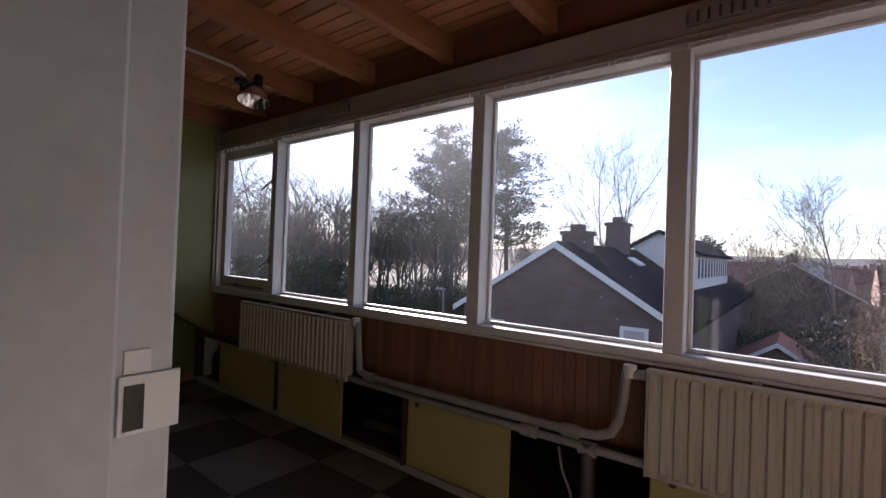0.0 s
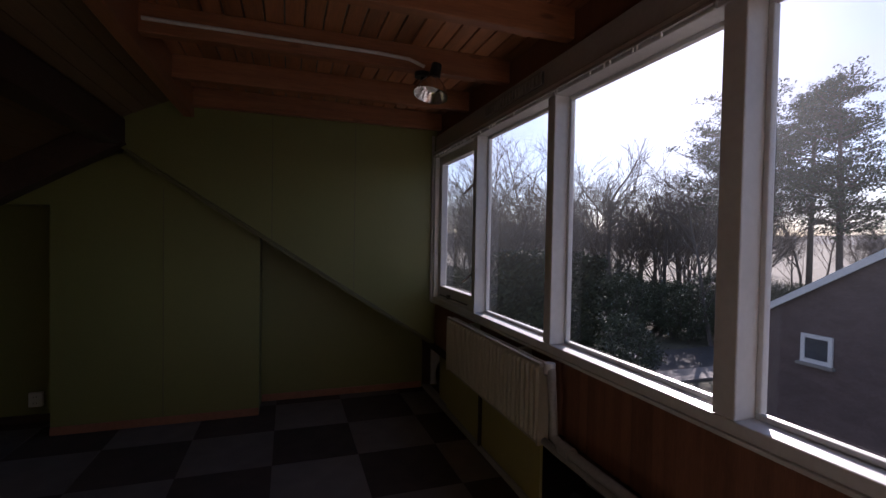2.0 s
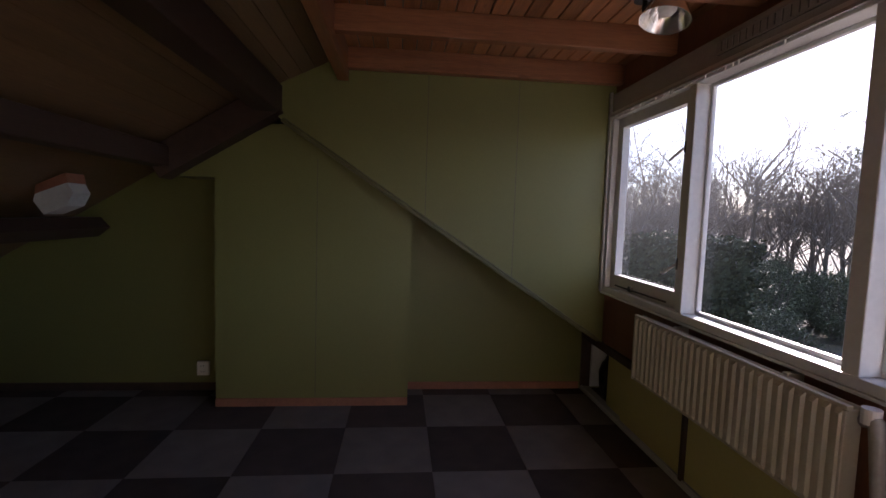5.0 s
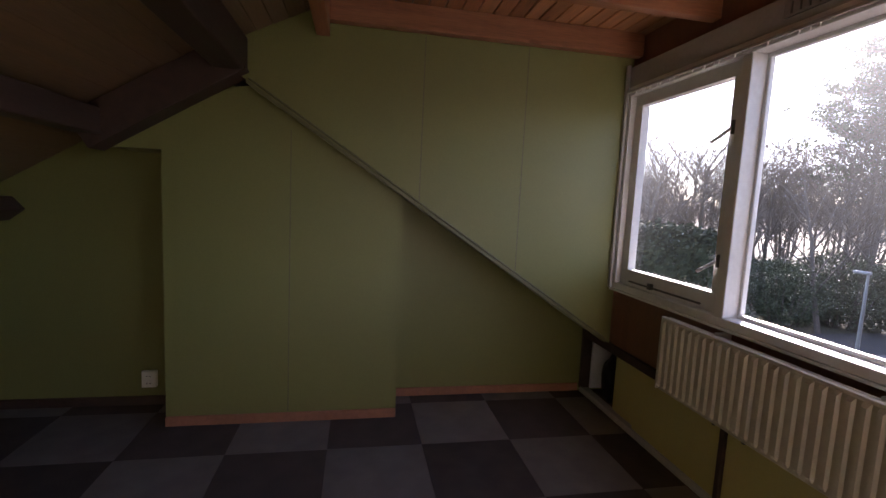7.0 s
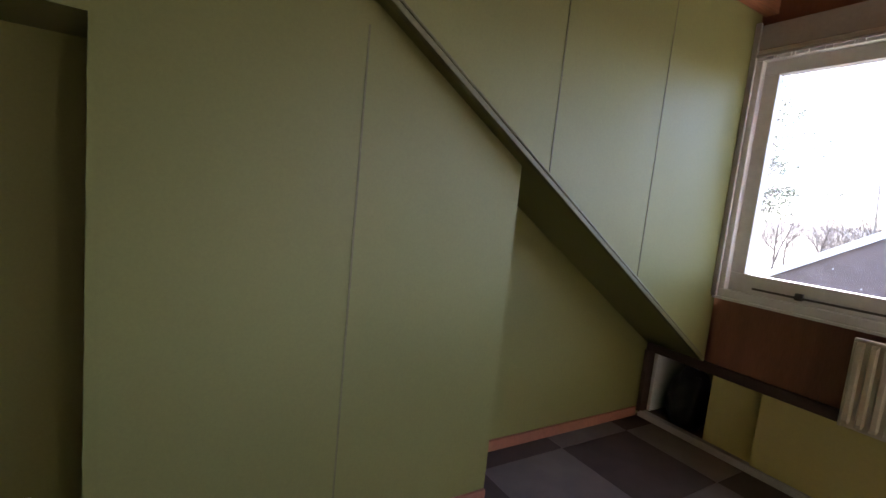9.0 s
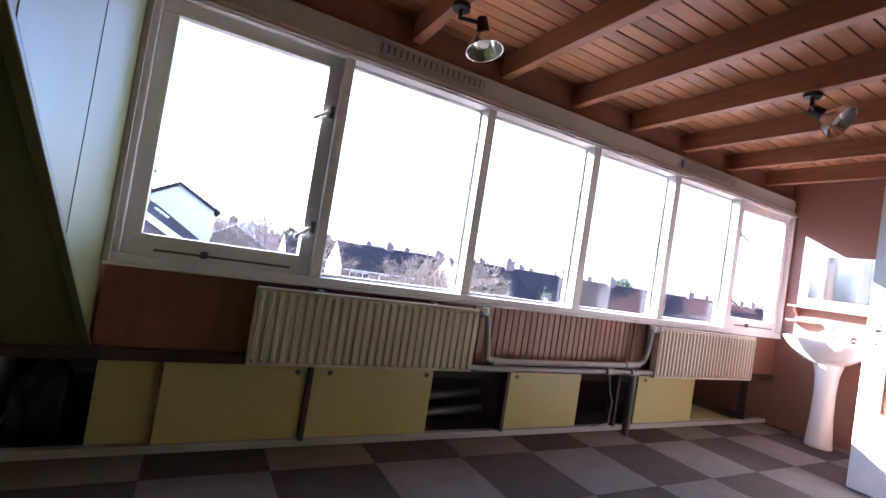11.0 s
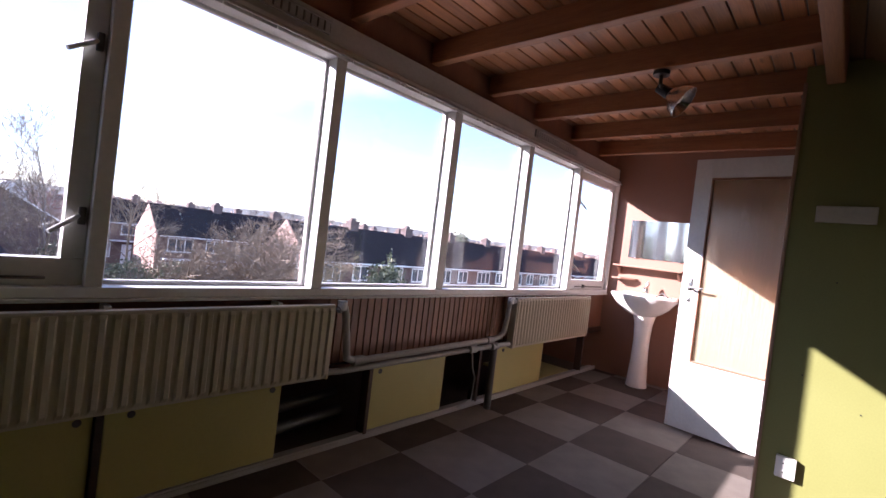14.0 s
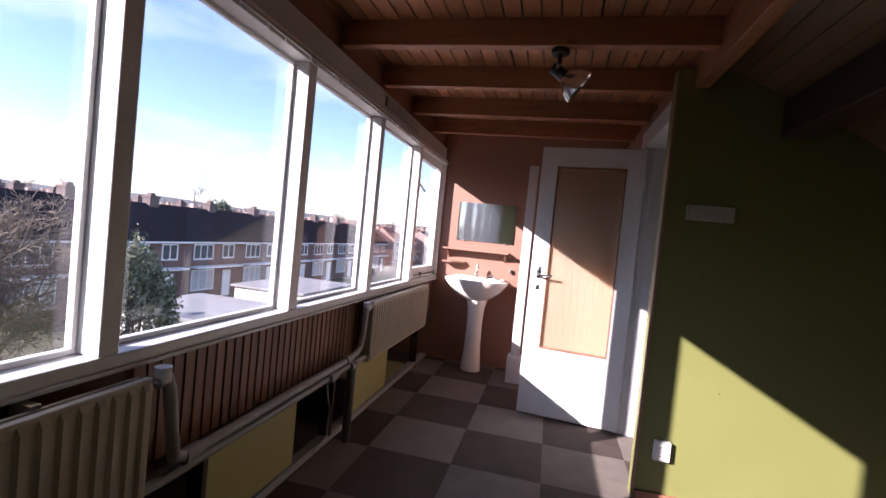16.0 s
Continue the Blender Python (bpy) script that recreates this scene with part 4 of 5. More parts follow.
part("dormer_cheek", prism(1, 20.4, 31.0, [(-5.20, 1.80), (-4.14, 2.42), (-2.80, 1.60), (-2.80, 0.15)]), HOUSEWHITE, nb, "white dormer side wall")
part("dormer_roof", prism(1, 20.2, 31.2, [(-5.28, 1.78), (-4.14, 2.425), (-2.58, 1.50), (-2.58, 1.62), (-4.14, 2.55), (-5.28, 1.92)]), ROOFTILE, nb, "brown dormer roof")
for q in range(12):
    wv = part("dormer_window", boxes([(-2.798, -2.74, 20.45 + q * 0.87, 20.62 + q * 0.87, 0.55, 1.45)]), HOUSEWHITE, nb, "white dormer mullion")
    part("pane", bx(-2.798, -2.765, 20.63 + q * 0.87, 21.31 + q * 0.87, 0.60, 1.40), DARKGLASS, wv, "dark dormer pane")
part("skylight", bx(-0.25, 0.25, -0.38, 0.38, 0.0, 0.06), HOUSEWHITE, nb, "pale roof light").matrix_basis = Matrix.Translation((-4.45, 18.2, 1.73 - 0.61 * 0.91)) @ Matrix.Rotation(math.atan(0.61), 4, "Y")
aer = thing("roof_aerial", (-4.5, 23.6, 2.3), "thin television aerial on the dormer roof", "aerial")
part("mast", cyl(bmesh.new(), (-4.5, 23.6, 2.25), (-4.5, 23.6, 3.75), 0.016, seg=8), STEELGREY, aer)
part("rods", boxes([(-4.95, -4.05, 23.59, 23.61, z_, z_ + 0.02) for z_ in (3.62, 3.4, 3.2)]), STEELGREY, aer)
nb2 = gable_house("neighbour_house", "second brown brick house further along with a white dormer", -5.0, 52.0, 10.0, 20.0, -1.6, 1.5, BRICK, ROOFTILE, "y")
part("dormer_cheek", prism(1, 56, 63, [(-0.2, 1.3), (1.0, 2.0), (2.4, 1.2), (2.4, -0.1)]), HOUSEWHITE, nb2, "white dormer side wall")
chimney(nb2, 0.0, 58, 0.9, 0.9, 1.2, 2.4)


# terraced rows to the north-east
def terrace_unit(x, y, eave, ridge, wallm, roofm, label):
    h = gable_house("terraced_house", label, x, y, 6.0, 6.2, eave, ridge, wallm, roofm, "x", "terraced rows")
    house_window(h, x + 0.7, x + 2.75, y, eave - 1.55, eave - 0.35, 2)
    house_window(h, x + 3.8, x + 5.2, y, eave - 1.5, eave - 0.35, 1)
    house_window(h, x + 0.6, x + 3.0, y, GZ + 0.7, GZ + 2.3, 2, CURTAIN)
    part("door", bx(x + 4.0, x + 4.95, y - 0.05, y - 0.002, GZ, GZ + 2.15), HOUSEWHITE, h, "white front door")
    part("canopy", bx(x + 0.3, x + 5.5, y - 0.9, y - 0.002, GZ + 2.5, GZ + 2.62), HOUSEWHITE, h, "pale flat canopy")
    chimney(h, x + 5.6, y + 3.1, 0.8, 0.7, ridge - 0.3, ridge + 0.75)
    return h


first = terrace_unit(13.65, 26.9, -0.95, 1.25, REDBRICK, ROOFTILE, "red-brown brick terraced house with dark roof and white windows")
base = first.matrix_basis.translation.copy()
for k in range(1, 9):
    copy_thing(first, Matrix.Translation(base + Vector((6.02 * k, 0, 0.0))))
second = terrace_unit(9.4, 43.0, -0.9, 1.35, REDBRICK, ROOFTILE, "brick end-terrace house with pale gable and dark roof")
b2 = second.matrix_basis.translation.copy()
for k in range(1, 7):
    copy_thing(second, Matrix.Translation(b2 + Vector((6.02 * k, 0, 0))))
for k in range(0, 7):
    copy_thing(second, Matrix.Translation(b2 + Vector((-2.6 + 6.02 * k, 17, 0.1))))
third = terrace_unit(62, 40, -0.9, 1.5, PINKBRICK, REDROOF, "pale brick terraced house with bright red tiled roof")
b3 = third.matrix_basis.translation.copy()
for k in range(1, 7):
    copy_thing(third, Matrix.Translation(b3 + Vector((6.02 * k, -4.0 * k * 0.5, 0))))
# west ends get slabs paler than the fronts, sunlit look put into the colour
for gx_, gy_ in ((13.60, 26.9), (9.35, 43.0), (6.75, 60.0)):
    solid("gable_wall", prism(0, gx_ - 0.10, gx_ + 0.03, [(gy_ + 0.05, GZ), (gy_ + 6.15, GZ), (gy_ + 6.15, -0.92), (gy_ + 3.1, 1.46), (gy_ + 0.05, -0.92)]), PINKBRICK, "pale pink brick gable wall with the sunlit tone in its colour", "gable wall", "gable ends")


def ridge_row(rng, n, r0, r1):
    vw, fw, vr, fr = [], [], [], []
    for k in range(n):
        a = math.radians(rng.uniform(4, 97))
        d = rng.uniform(r0, r1)
        cx, cy = d * math.cos(a), d * math.sin(a)
        zb = GZ + (0.010 * (d - 90) if d > 90 else 0) - 1
        w, dp, hh = rng.uniform(8, 30), rng.uniform(7, 9), rng.uniform(4.2, 5.6)
        t = rng.choice((0.0, 0.1, 1.5, -0.2))
        rot = Matrix.Rotation(t, 3, "Z")
        b = len(vw)
        for sx, sy, z in ((-1, -1, zb), (1, -1, zb), (1, 1, zb), (-1, 1, zb), (-1, -1, zb + hh), (1, -1, zb + hh), (1, 1, zb + hh), (-1, 1, zb + hh), (-1, 0, zb + hh + 2.4), (1, 0, zb + hh + 2.4)):
            p = rot @ Vector((sx * w / 2, sy * dp / 2, 0))
            vw.append((cx + p.x, cy + p.y, z))
        fw += [(b, b + 1, b + 5, b + 4), (b + 1, b + 2, b + 6, b + 9, b + 5), (b + 2, b + 3, b + 7, b + 6), (b + 3, b, b + 4, b + 8, b + 7)]
        c = len(vr)
        for q in (4, 5, 9, 8, 6, 7):
            p = Vector(vw[b + q])
            vr.append((p.x, p.y, p.z + 0.15))
        fr += [(c, c + 1, c + 2, c + 3), (c + 4, c + 5, c + 3, c + 2)]
        for q in range(max(1, int(w / 7))):
            e = len(vw)
            o = rot @ Vector((-w / 2 + 3 + q * 7, 0, 0))
            for sx, sy, z in ((-.4, -.4, 0), (.4, -.4, 0), (.4, .4, 0), (-.4, .4, 0), (-.4, -.4, 1.2), (.4, -.4, 1.2), (.4, .4, 1.2), (-.4, .4, 1.2)):
                vw.append((cx + o.x + sx, cy + o.y + sy, zb + hh + 2.2 + z))
            fw += [(e, e + 1, e + 5, e + 4), (e + 1, e + 2, e + 6, e + 5), (e + 2, e + 3, e + 7, e + 6), (e + 3, e, e + 4, e + 7), (e + 4, e + 5, e + 6, e + 7)]
    return vw, fw, vr, fr


vw, fw, vr, fr = ridge_row(random.Random(11), 150, 78, 420)
town = thing("distant_town", (60, 120, GZ), "many small red and brown roofs of the town", "town")
town["kind"] = "stuff"
for nm, vs, fs, mt in (("wall", vw, fw, FARBRICK), ("roof", vr, fr, FARROOF)):
    o = new(nm, raw(nm, vs, fs, mt))
    o.parent, o.matrix_parent_inverse = town, town.matrix_basis.inverted()


# ---- trees ----
def branch(vs, fs, p, q, r0, r1, sides):
    d = (q - p).normalized()
    u = d.orthogonal().normalized()
    v = d.cross(u)
    b = len(vs)
    for c, r in ((p, r0), (q, r1)):
        for i in range(sides):
            a = 2 * math.pi * i / sides
            vs.append(c + u * (r * math.cos(a)) + v * (r * math.sin(a)))
    for i in range(sides):
        j = (i + 1) % sides
        fs.append((b + i, b + j, b + sides + j, b + sides + i))


def grow(rng, vs, fs, tips, p, d, length, r, level, last, spread, up, kids, twig):
    """A limb of three bent pieces, from which thinner limbs spring."""
    q, steps = p, 3 if level < last else 2
    pts = [p]
    for i in range(steps):
        d = (d + Vector((rng.uniform(-1, 1), rng.uniform(-1, 1), rng.uniform(-0.6, 1) * up)) * 0.17).normalized()
        n = q + d * (length / steps)
        ra, rb = r * (1 - 0.55 * i / steps), r * (1 - 0.55 * (i + 1) / steps)
        branch(vs, fs, q, n, ra, rb, 7 if level == 0 else 4 if level == 1 else 3)
        q = n
        pts.append(q)
    if level >= last:
        tips.append(q)
        return
    n = kids[level]
    for k in range(n):
        f = 0.30 + 0.70 * (k + rng.random() * 0.7) / n if level else 0.28 + 0.72 * (k + rng.random()) / n
        f = min(f, 1.0) * steps
        i = min(int(f), steps - 1)
        o = pts[i].lerp(pts[i + 1], f - i)
        side = d.orthogonal().normalized()
        side.rotate(Matrix.Rotation(rng.uniform(0, 2 * math.pi), 3, d))
        nd = (d * rng.uniform(0.5, 1.0) + side * spread * rng.uniform(0.6, 1.2) + Vector((0, 0, 0.25 * up))).normalized()
        grow(rng, vs, fs, tips, o, nd, length * rng.uniform(0.42, 0.66) * (1.1 - 0.3 * f / steps), max(r * rng.uniform(0.28, 0.40), twig), level + 1, last, spread, up, kids, twig)


def bare_tree(seed, at, height, label, barkm=BARK, spread=0.8, kids=(9, 6, 5, 3), name="bare_tree", group="bare trees of the wood", trunk_r=0.16, last=4, twig=0.009):
    rng = random.Random(seed)
    vs, fs, tips = [], [], []
    t = thing(name, at, label, "tree", group)
    grow(rng, vs, fs, tips, Vector((0, 0, -0.2)), Vector((rng.uniform(-.06, .06), rng.uniform(-.06, .06), 1)), height * 0.78, trunk_r, 0, last, spread, 0.6, kids, twig)
    tv = vs[:42]
    tr = new("trunk", raw("trunk", tv, [f for f in fs if max(f) < 42], barkm))
    cr = new("branches", raw("branches", vs, [f for f in fs if min(f) >= 42], barkm))
    for o in (tr, cr):
        o.parent = t
    return t


def leaf_mesh(name, rng, centres, spread, count, size, material, flat=1.0):
    vs, fs = [], []
    for c in centres:
        for k in range(count):
            o = Vector((rng.gauss(0, spread), rng.gauss(0, spread), rng.gauss(0, spread * flat))) + c
            n = Vector((rng.gauss(0, 1), rng.gauss(0, 1), rng.gauss(0, 1))).normalized()
            u = n.orthogonal().normalized()
            v = n.cross(u)
            s = size * rng.uniform(0.6, 1.4)
            b = len(vs)
            vs += [o - u * s, o + v * s * 0.55, o + u * s, o - v * s * 0.55]
            fs.append((b, b + 1, b + 2, b + 3))
    return raw(name, vs, fs, material)


def pine_tree(seed, at, height, label):
    rng = random.Random(seed)
    vs, fs, tips = [], [], []
    t = thing("pine_tree", at, label, "tree", "pines behind the house")
    top = Vector((rng.uniform(-.4, .4), rng.uniform(-.4, .4), height))
    branch(vs, fs, Vector((0, 0, -0.2)), top * 0.6, 0.24, 0.17, 8)
    branch(vs, fs, top * 0.6, top, 0.17, 0.05, 6)
    o = new("trunk", raw("trunk", vs, fs, BARK))
    o.parent = t
    bv, bf, cs = [], [], []
    for k in range(88):
        f = rng.uniform(0.42, 1.0)
        a = rng.uniform(0, 2 * math.pi)
        ln = height * 0.36 * (1.06 - f) ** 0.5 * rng.uniform(0.35, 1.2)
        p = top * f
        q = p + Vector((math.cos(a) * ln, math.sin(a) * ln, ln * rng.uniform(0.05, 0.5)))
        branch(bv, bf, p, q, 0.06, 0.02, 4)
        for m in range(7):
            g = rng.uniform(0.45, 1.1)
            cs.append(p.lerp(q, g) + Vector((rng.gauss(0, .35), rng.gauss(0, .35), rng.gauss(0, .22))))
    o = new("limbs", raw("limbs", bv, bf, BARK))
    o.parent = t
    o = new("needles", leaf_mesh("needles", rng, cs, 0.26, 30, 0.085, NEEDLE, 0.5))
    o.parent = t
    return t


def bush(seed, name, at, rx, ry, h, material, label, category="bush", group="", count=1500, size=0.09, square=False, twigs=True):
    rng = random.Random(seed)
    t = thing(name, at, label, category, group)
    cs = []
    for k in range(count):
        if square:
            face = rng.random()
            x, y, z = rng.uniform(-rx, rx), rng.uniform(-ry, ry), rng.uniform(0, h)
            if face < 0.3:
                z = h - abs(rng.gauss(0, 0.06))
            elif face < 0.65:
                y = -ry + rng.gauss(0, 0.05)
            else:
                x = rng.choice((-rx, rx)) + rng.gauss(0, 0.05)
            cs.append(Vector((x, y, z)))
        else:
            a, b = rng.uniform(0, 2 * math.pi), math.acos(rng.uniform(-0.95, 1))
            r = rng.uniform(0.72, 1.0) * (1 + 0.28 * noise.noise(Vector((math.cos(a) * 2, math.sin(a) * 2, b * 2 + seed))))
            cs.append(Vector((rx * r * math.sin(b) * math.cos(a), ry * r * math.sin(b) * math.sin(a), h * (0.5 + 0.5 * r * math.cos(b)) if math.cos(b) > -0.99 else 0)))
    o = new("leaves", leaf_mesh("leaves", rng, cs, 0.11, 9, size, material))
    o.parent = t
    vs, fs = [], []
    for k in range(14):
        a = rng.uniform(0, 6.28)
        branch(vs, fs, Vector((0.3 * rx * math.cos(a), 0.3 * ry * math.sin(a), 0)), Vector((0.7 * rx * math.cos(a), 0.7 * ry * math.sin(a), h * 0.8)), 0.06, 0.02, 4)
    o = new("stems", raw("stems", vs, fs, BARK))
    o.parent = t
    if square:
        o = new("core", mesh_of("core", bx(-rx + 0.12, rx - 0.12, -ry + 0.12, ry - 0.12, 0, h - 0.12), HEDGE))
        o.parent = t
    return t


rng = random.Random(21)
kinds = [bare_tree(s, (x_, y_, GZ), h_, "tall bare winter tree at the wood's edge", spread=0.72, kids=(11, 8, 6), trunk_r=r_ * 1.5, last=3, twig=0.017) for s, x_, y_, h_, r_ in
         ((1, -25.0, 31.5, 12.5, 0.13), (2, -30.5, 26.0, 13.5, 0.15), (3, -35.0, 21.5, 14.0, 0.14), (4, -30.0, 33.0, 11.5, 0.11), (5, -42, 18.5, 14.5, 0.15))]
for k in range(62):
    a = math.radians(rng.uniform(126, 163))
    d = rng.uniform(35, 74)
    src = kinds[k % 5]
    m = Matrix.Translation((d * math.cos(a), d * math.sin(a), GZ + 0.02 * (d - 35))) @ Matrix.Rotation(rng.uniform(0, 6.28), 4, "Z") @ Matrix.Diagonal((1, 1, 1, 1)) 
    c = copy_thing(src, m)
    s_ = rng.uniform(0.68, 0.98)
    c.scale = (s_, s_, s_ * rng.uniform(0.92, 1.08))
for k in range(56):
    a = math.radians(rng.uniform(124, 166))
    d = rng.uniform(78, 150)
    c = copy_thing(kinds[k % 5], Matrix.Translation((d * math.cos(a), d * math.sin(a), GZ)) @ Matrix.Rotation(rng.uniform(0, 6.28), 4, "Z"))
    s_ = rng.uniform(0.55, 0.85)
    c.scale = (s_, s_, s_)
for k in range(34):
    a = math.radians(rng.uniform(98, 127))
    d = rng.uniform(66, 105)
    c = copy_thing(kinds[k % 5], Matrix.Translation((d * math.cos(a), d * math.sin(a), GZ)) @ Matrix.Rotation(rng.uniform(0, 6.28), 4, "Z"))
    s_ = rng.uniform(0.62, 0.85)
    c.scale = (s_, s_, s_)
for sd, x_, y_, h_ in ((31, -25.0, 33.5, 18.6), (32, -19.9, 35.5, 17.4), (33, -28.0, 38.0, 18.0), (34, -23.8, 38.5, 19.0)):
    pine_tree(sd, (x_, y_, GZ), h_, "tall dark pine with open crown and bare trunk")
bare_tree(41, (-12.3, 44.5, GZ), 15.6, "pale birch with fine hanging twigs", BIRCH, 0.6, (11, 7, 4, 3), "birch_tree", "birches", 0.12, twig=0.012)
bare_tree(42, (-15.2, 47.0, GZ), 16.0, "pale birch behind the tiled roof", BIRCH, 0.6, (11, 7, 4, 3), "birch_tree", "birches", 0.12, twig=0.012)
bare_tree(43, (3.4, 48.0, GZ), 13.4, "slender bare birch in a garden", BIRCH, 0.6, (11, 7, 5, 3), "birch_tree", "birches", 0.10, twig=0.014)
TWIG = mat("pale_brown_twigs", (0.20, 0.155, 0.11), 0.9, var=0.35, scale=3, fine=20, bump=0.3)
for sd_, gx_, gy_, gh_ in ((44, 5.0, 15.4, 6.6), (45, 3.5, 16.4, 5.6), (47, 6.2, 16.6, 6.8)):
    bare_tree(sd_, (gx_, gy_, GZ), gh_, "dense twiggy bare garden tree", TWIG, 1.0, (16, 10, 7, 4), "garden_tree", "garden trees", 0.15)
far_src = bare_tree(46, (40, 80, GZ), 11.0, "bare tree between distant houses", BARK, 0.9, (9, 6, 5, 3), "distant_tree", "distant trees")
for k in range(46):
    a = math.radians(rng.uniform(6, 95))
    d = rng.uniform(85, 300)
    c = copy_thing(far_src, Matrix.Translation((d * math.cos(a), d * math.sin(a), GZ + 0.008 * (d - 85))) @ Matrix.Rotation(rng.uniform(0, 6.28), 4, "Z"))
    s_ = rng.uniform(0.7, 1.15)
    c.scale = (s_, s_, s_)
for k, (x_, y_) in enumerate(((-25.0, 27.5), (-27.5, 24), (-30.5, 21.5), (-34, 18.5), (-37.5, 15.5), (-26, 31), (-24.0, 31.0), (-29.5, 27), (-28, 29), (-32, 25), (-35.5, 21.5), (-39, 18.5), (-42, 15.0), (-41, 12.5), (-27.5, 34), (-24.5, 36), (-33, 28.5), (-37, 24.5), (-21.5, 33.5), (-45, 17))):
    bush(60 + k, "evergreen_shrub", (x_, y_, GZ), rng.uniform(2.0, 2.9), rng.uniform(1.8, 2.6), rng.uniform(3.4, 5.3), EVERGREEN, "dark evergreen shrub below the trees", "shrub", "evergreen undergrowth", 1700, 0.055)
for k, (x_, y_) in enumerate(((-18.2, 12.6), (-17.0, 15.4), (-15.0, 12.8), (-19.6, 9.4))):
    bush(90 + k, "evergreen_shrub", (x_, y_, GZ), rng.uniform(1.3, 1.8), rng.uniform(1.2, 1.7), rng.uniform(2.6, 3.6), EVERGREEN, "dark evergreen garden shrub", "shrub", "evergreen undergrowth", 1500, 0.045)
bush(70, "clipped_hedge", (-13.75, 9.2, GZ), 1.95, 0.9, 6.3, HEDGE, "tall dark clipped conifer hedge", "hedge", count=2600, size=0.07, square=True)
bush(71, "garden_tree_evergreen", (8.2, 12.6, GZ), 1.35, 1.3, 5.7, OLIVELEAF, "grey-green evergreen garden tree", "tree", count=1500, size=0.07)
bush(72, "garden_hedge", (-0.6, 20.6, GZ), 3.2, 0.8, 2.4, HEDGE, "dark green clipped garden hedge", "hedge", "garden hedges", 1500, 0.07, True)
bush(73, "garden_hedge", (2.0, 11.5, GZ), 2.6, 0.9, 2.3, OLIVELEAF, "loose green garden hedge", "hedge", "garden hedges", 1200, 0.07)
for k, (x_, y_, rx_, ry_, h_, m_) in enumerate(((-1.0, 14.6, 2.4, 0.6, 2.6, HEDGE), (-1.4, 17.6, 2.6, 0.7, 2.7, HEDGE), (-3.6, 24.0, 0.6, 3.0, 2.4, HEDGE), (6.8, 23.0, 3.0, 0.6, 2.0, HEDGE), (2.4, 27.0, 2.6, 0.7, 2.2, HEDGE))):
    bush(110 + k, "garden_hedge", (x_, y_, GZ), rx_, ry_, h_, m_, "dark green clipped garden hedge", "hedge", "garden hedges", 1300, 0.06, True)
for k, (x_, y_, r_, h_) in enumerate(((0.4, 24.5, 1.3, 3.2), (4.4, 30.0, 1.6, 3.6), (-2.0, 29.5, 1.5, 3.4), (7.6, 33.0, 1.5, 3.4), (2.4, 36.0, 1.8, 4.0), (9.6, 9.6, 1.0, 2.2), (16.0, 23.0, 0.8, 2.0), (-0.6, 34.0, 1.4, 3.0))):
    bush(120 + k, "garden_shrub", (x_, y_, GZ), r_, r_, h_, OLIVELEAF if k % 2 else EVERGREEN, "loose green garden shrub", "shrub", "garden shrubs", 700, 0.08)
for k, (x_, y_, h_) in enumerate(((0.8, 31.0, 7.5), (5.6, 37.0, 8.5), (-1.8, 40.0, 9.0), (7.4, 20.0, 5.5), (-2.4, 33.0, 7.0))):
    bare_tree(140 + k, (x_, y_, GZ), h_, "slim bare garden tree", TWIG, 0.9, (11, 7, 5, 4), "garden_tree", "garden trees", 0.10)
bush(74, "conifer", (9.5, 75, GZ), 1.6, 1.6, 8.6, NEEDLE, "dark conical conifer among houses", "tree", count=900, size=0.16)
bush(75, "conifer", (46.0, 41, GZ), 1.7, 1.7, 8.4, NEEDLE, "dark spreading conifer among roofs", "tree", count=900, size=0.16)
bush(78, "round_evergreen_tree", (-6.2, 47.0, GZ), 1.9, 1.9, 9.6, EVERGREEN, "round dark evergreen behind the dormer roof", "tree", count=1300, size=0.09)
bush(76, "round_shrub", (17.5, 21, GZ), 0.7, 0.7, 2.4, EVERGREEN, "clipped columnar shrub by a path", "shrub", count=500, size=0.07)
bush(77, "round_shrub", (6.4, 10.4, GZ), 1.2, 1.0, 2.2, EVERGREEN, "low round green shrub", "shrub", count=700, size=0.07)

# sheds, garage, lamp posts
shed = gable_house("garden_shed", "garden shed with weathered red tiled roof", 1.2, 16.6, 4.2, 3.6, GZ + 1.9, GZ + 2.9, GARDENWOOD, REDROOF, "x")
shed2 = gable_house("garden_shed", "dark garden shed with arched door and tiled roof", -2.2, 23.4, 4.0, 4.0, GZ + 2.2, GZ + 3.5, GARDENWOOD, REDROOF, "y")
gar = thing("garage", (15.0, 15.6, GZ), "pale rendered garage with flat grey felt roof", "garage")
part("wall", bx(12.4, 17.2, 13.2, 18.0, GZ, GZ + 2.45), PALEWALL, gar)
part("roof", boxes([(12.2, 17.4, 13.0, 18.2, GZ + 2.451, GZ + 2.62)], 0.02), FELT, gar, "grey felt roof with pale edge")
part("fascia", bx(12.16, 17.44, 12.96, 12.995, GZ + 2.40, GZ + 2.63), HOUSEWHITE, gar, "white fascia")
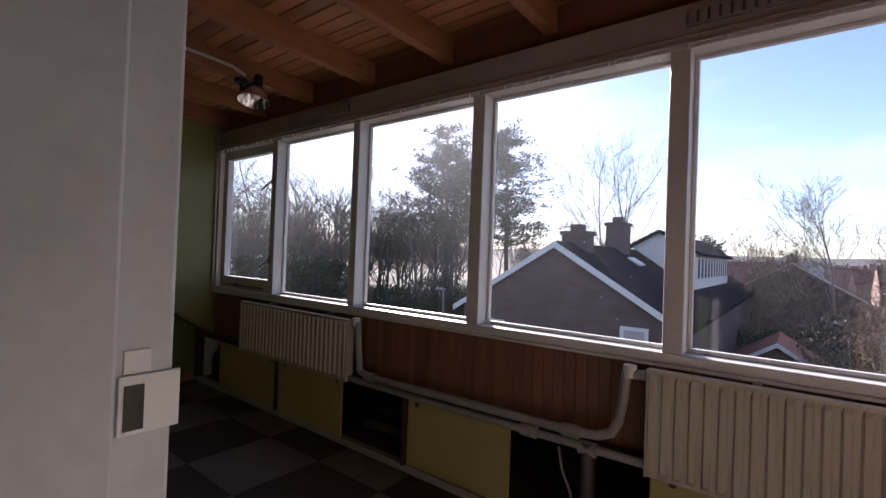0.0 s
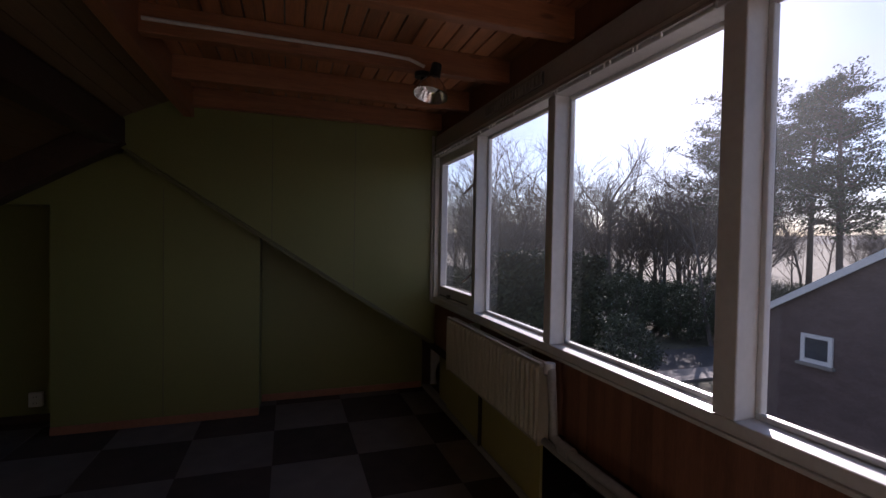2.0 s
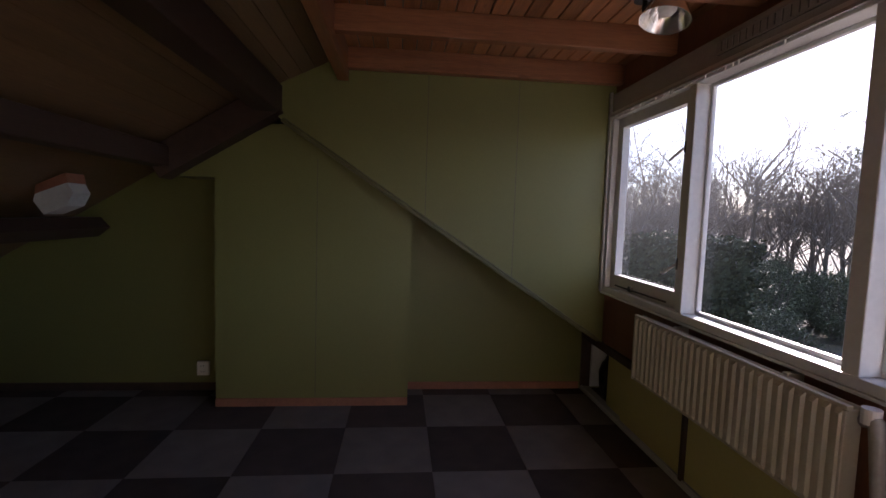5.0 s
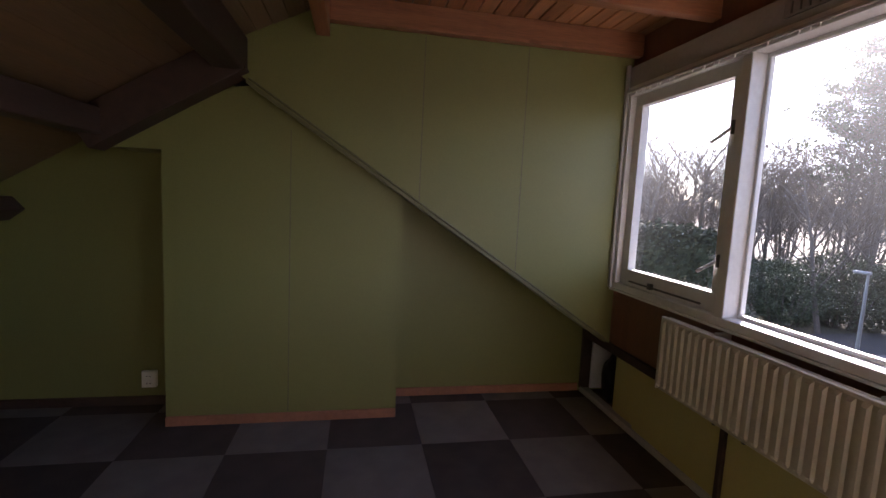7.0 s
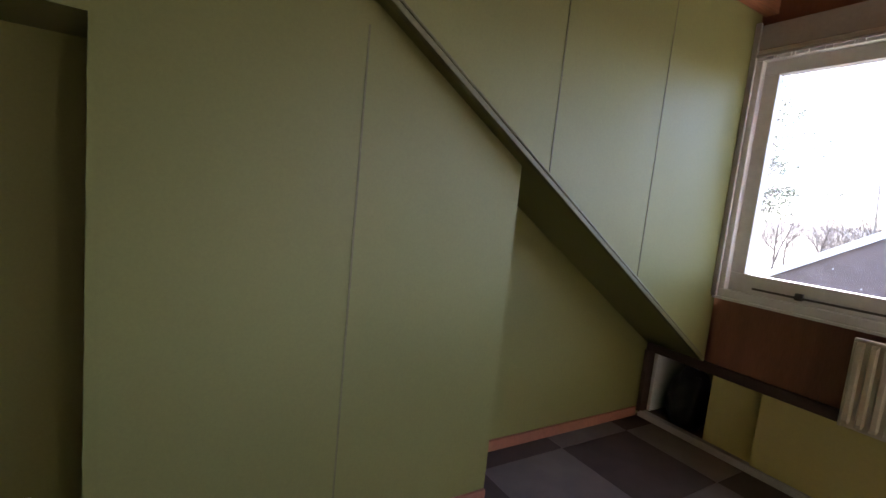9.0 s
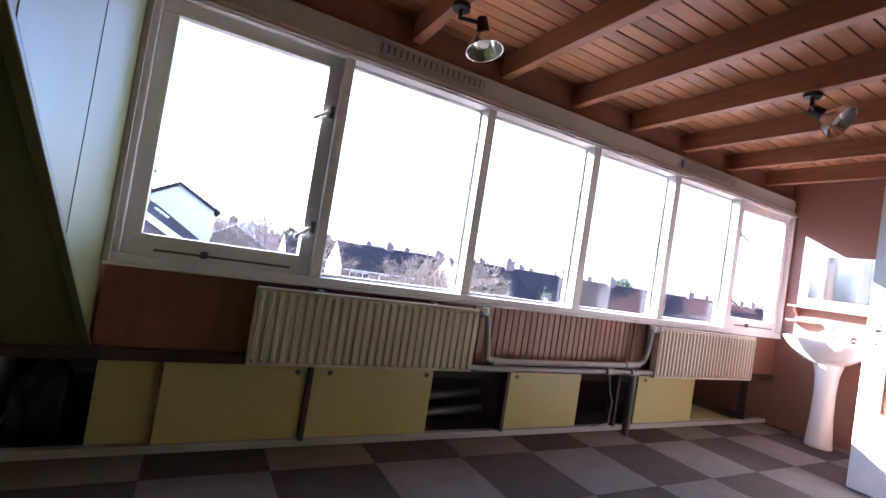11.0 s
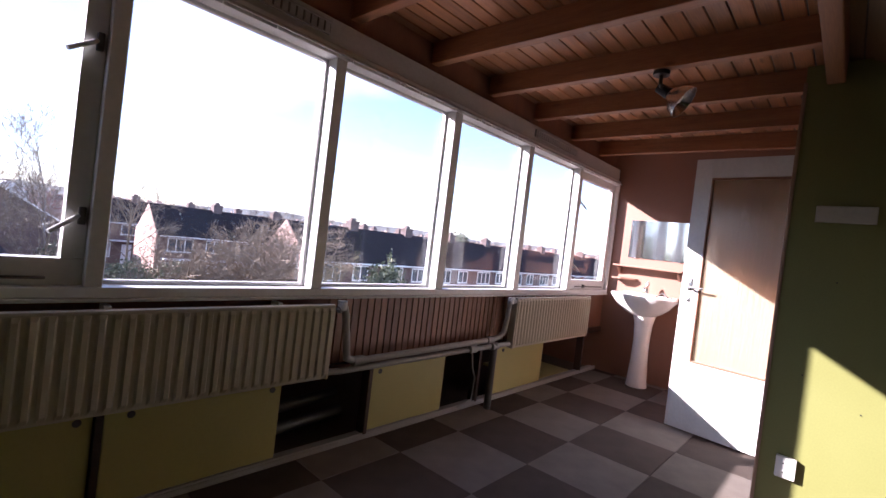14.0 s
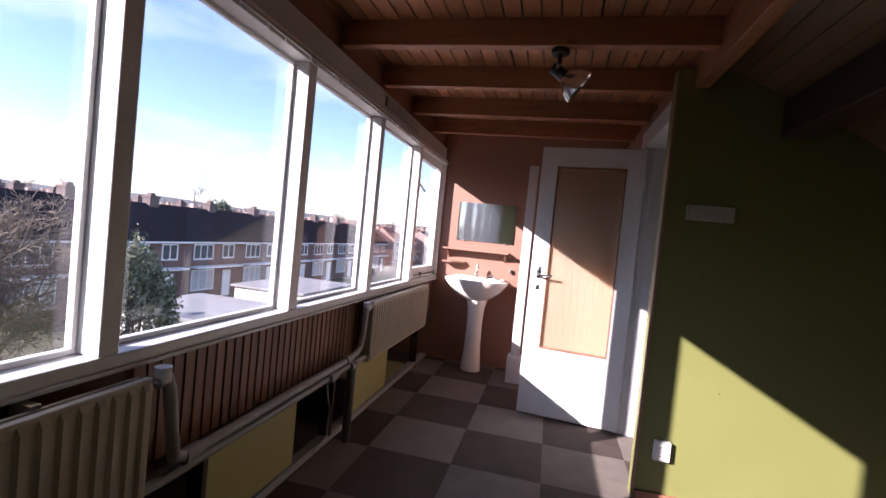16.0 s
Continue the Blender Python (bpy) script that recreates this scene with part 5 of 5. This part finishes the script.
gar2 = thing("garage", (25.0, 17.6, GZ), "low pale outbuilding with flat roof", "garage")
part("wall", bx(22.4, 29.2, 15.2, 20.0, GZ, GZ + 2.3), PALEWALL, gar2)
part("roof", boxes([(22.2, 29.4, 15.0, 20.2, GZ + 2.301, GZ + 2.45)], 0.02), FELT, gar2)
for fx in range(18):
    solid("fence_panel", boxes([(9.3 + fx * 0.32, 9.55 + fx * 0.32, 14.3, 14.34, GZ, GZ + 1.7)]), HOUSEWHITE if fx % 3 else PALEWALL, "pale wooden garden fence board", "fence", "fence boards")


def lamp_post(x_, y_, h_):
    p = thing("street_lamp", (x_, y_, GZ), "grey galvanised street lamp post", "street lamp", "street lamps")
    part("pole", cyl(bmesh.new(), (x_, y_, GZ), (x_, y_, GZ + h_), 0.09, 0.05, seg=12), STEELGREY, p)
    part("head", boxes([(x_ - 0.55, x_ + 0.08, y_ - 0.11, y_ + 0.11, GZ + h_, GZ + h_ + 0.13)], 0.04), STEELGREY, p, "flat lamp head")


lamp_post(-15.8, 21.0, 4.7)
lamp_post(8.8, 20.0, 5.6)

# ---- floor tiles ----
shared = {}
for i in range(-3, 10):
    for j in range(-8, 4):
        x0, x1 = max(-2.75 + 0.5 * i, XR), min(-2.25 + 0.5 * i, XE)
        y0, y1 = max(0.70 + 0.5 * j, YS), min(1.20 + 0.5 * j, YW + 0.028)
        if x1 - x0 < 0.02 or y1 - y0 < 0.02:
            continue
        light = (i + j) % 2 == 0
        key = (light, round(x1 - x0, 3), round(y1 - y0, 3))
        if key not in shared:
            shared[key] = mesh_of("carpet_tile", bx(-(x1 - x0) / 2 + 0.001, (x1 - x0) / 2 - 0.001, -(y1 - y0) / 2 + 0.001, (y1 - y0) / 2 - 0.001, -0.0055, 0.0, bevel=0.0012), CARPETL if light else CARPETD)
        o = new("carpet_tile", shared[key])
        o.parent = floor
        o.location = ((x0 + x1) / 2, (y0 + y1) / 2, random.uniform(-0.0008, 0.0004))
        o.rotation_euler = (0, 0, random.uniform(-0.003, 0.003))
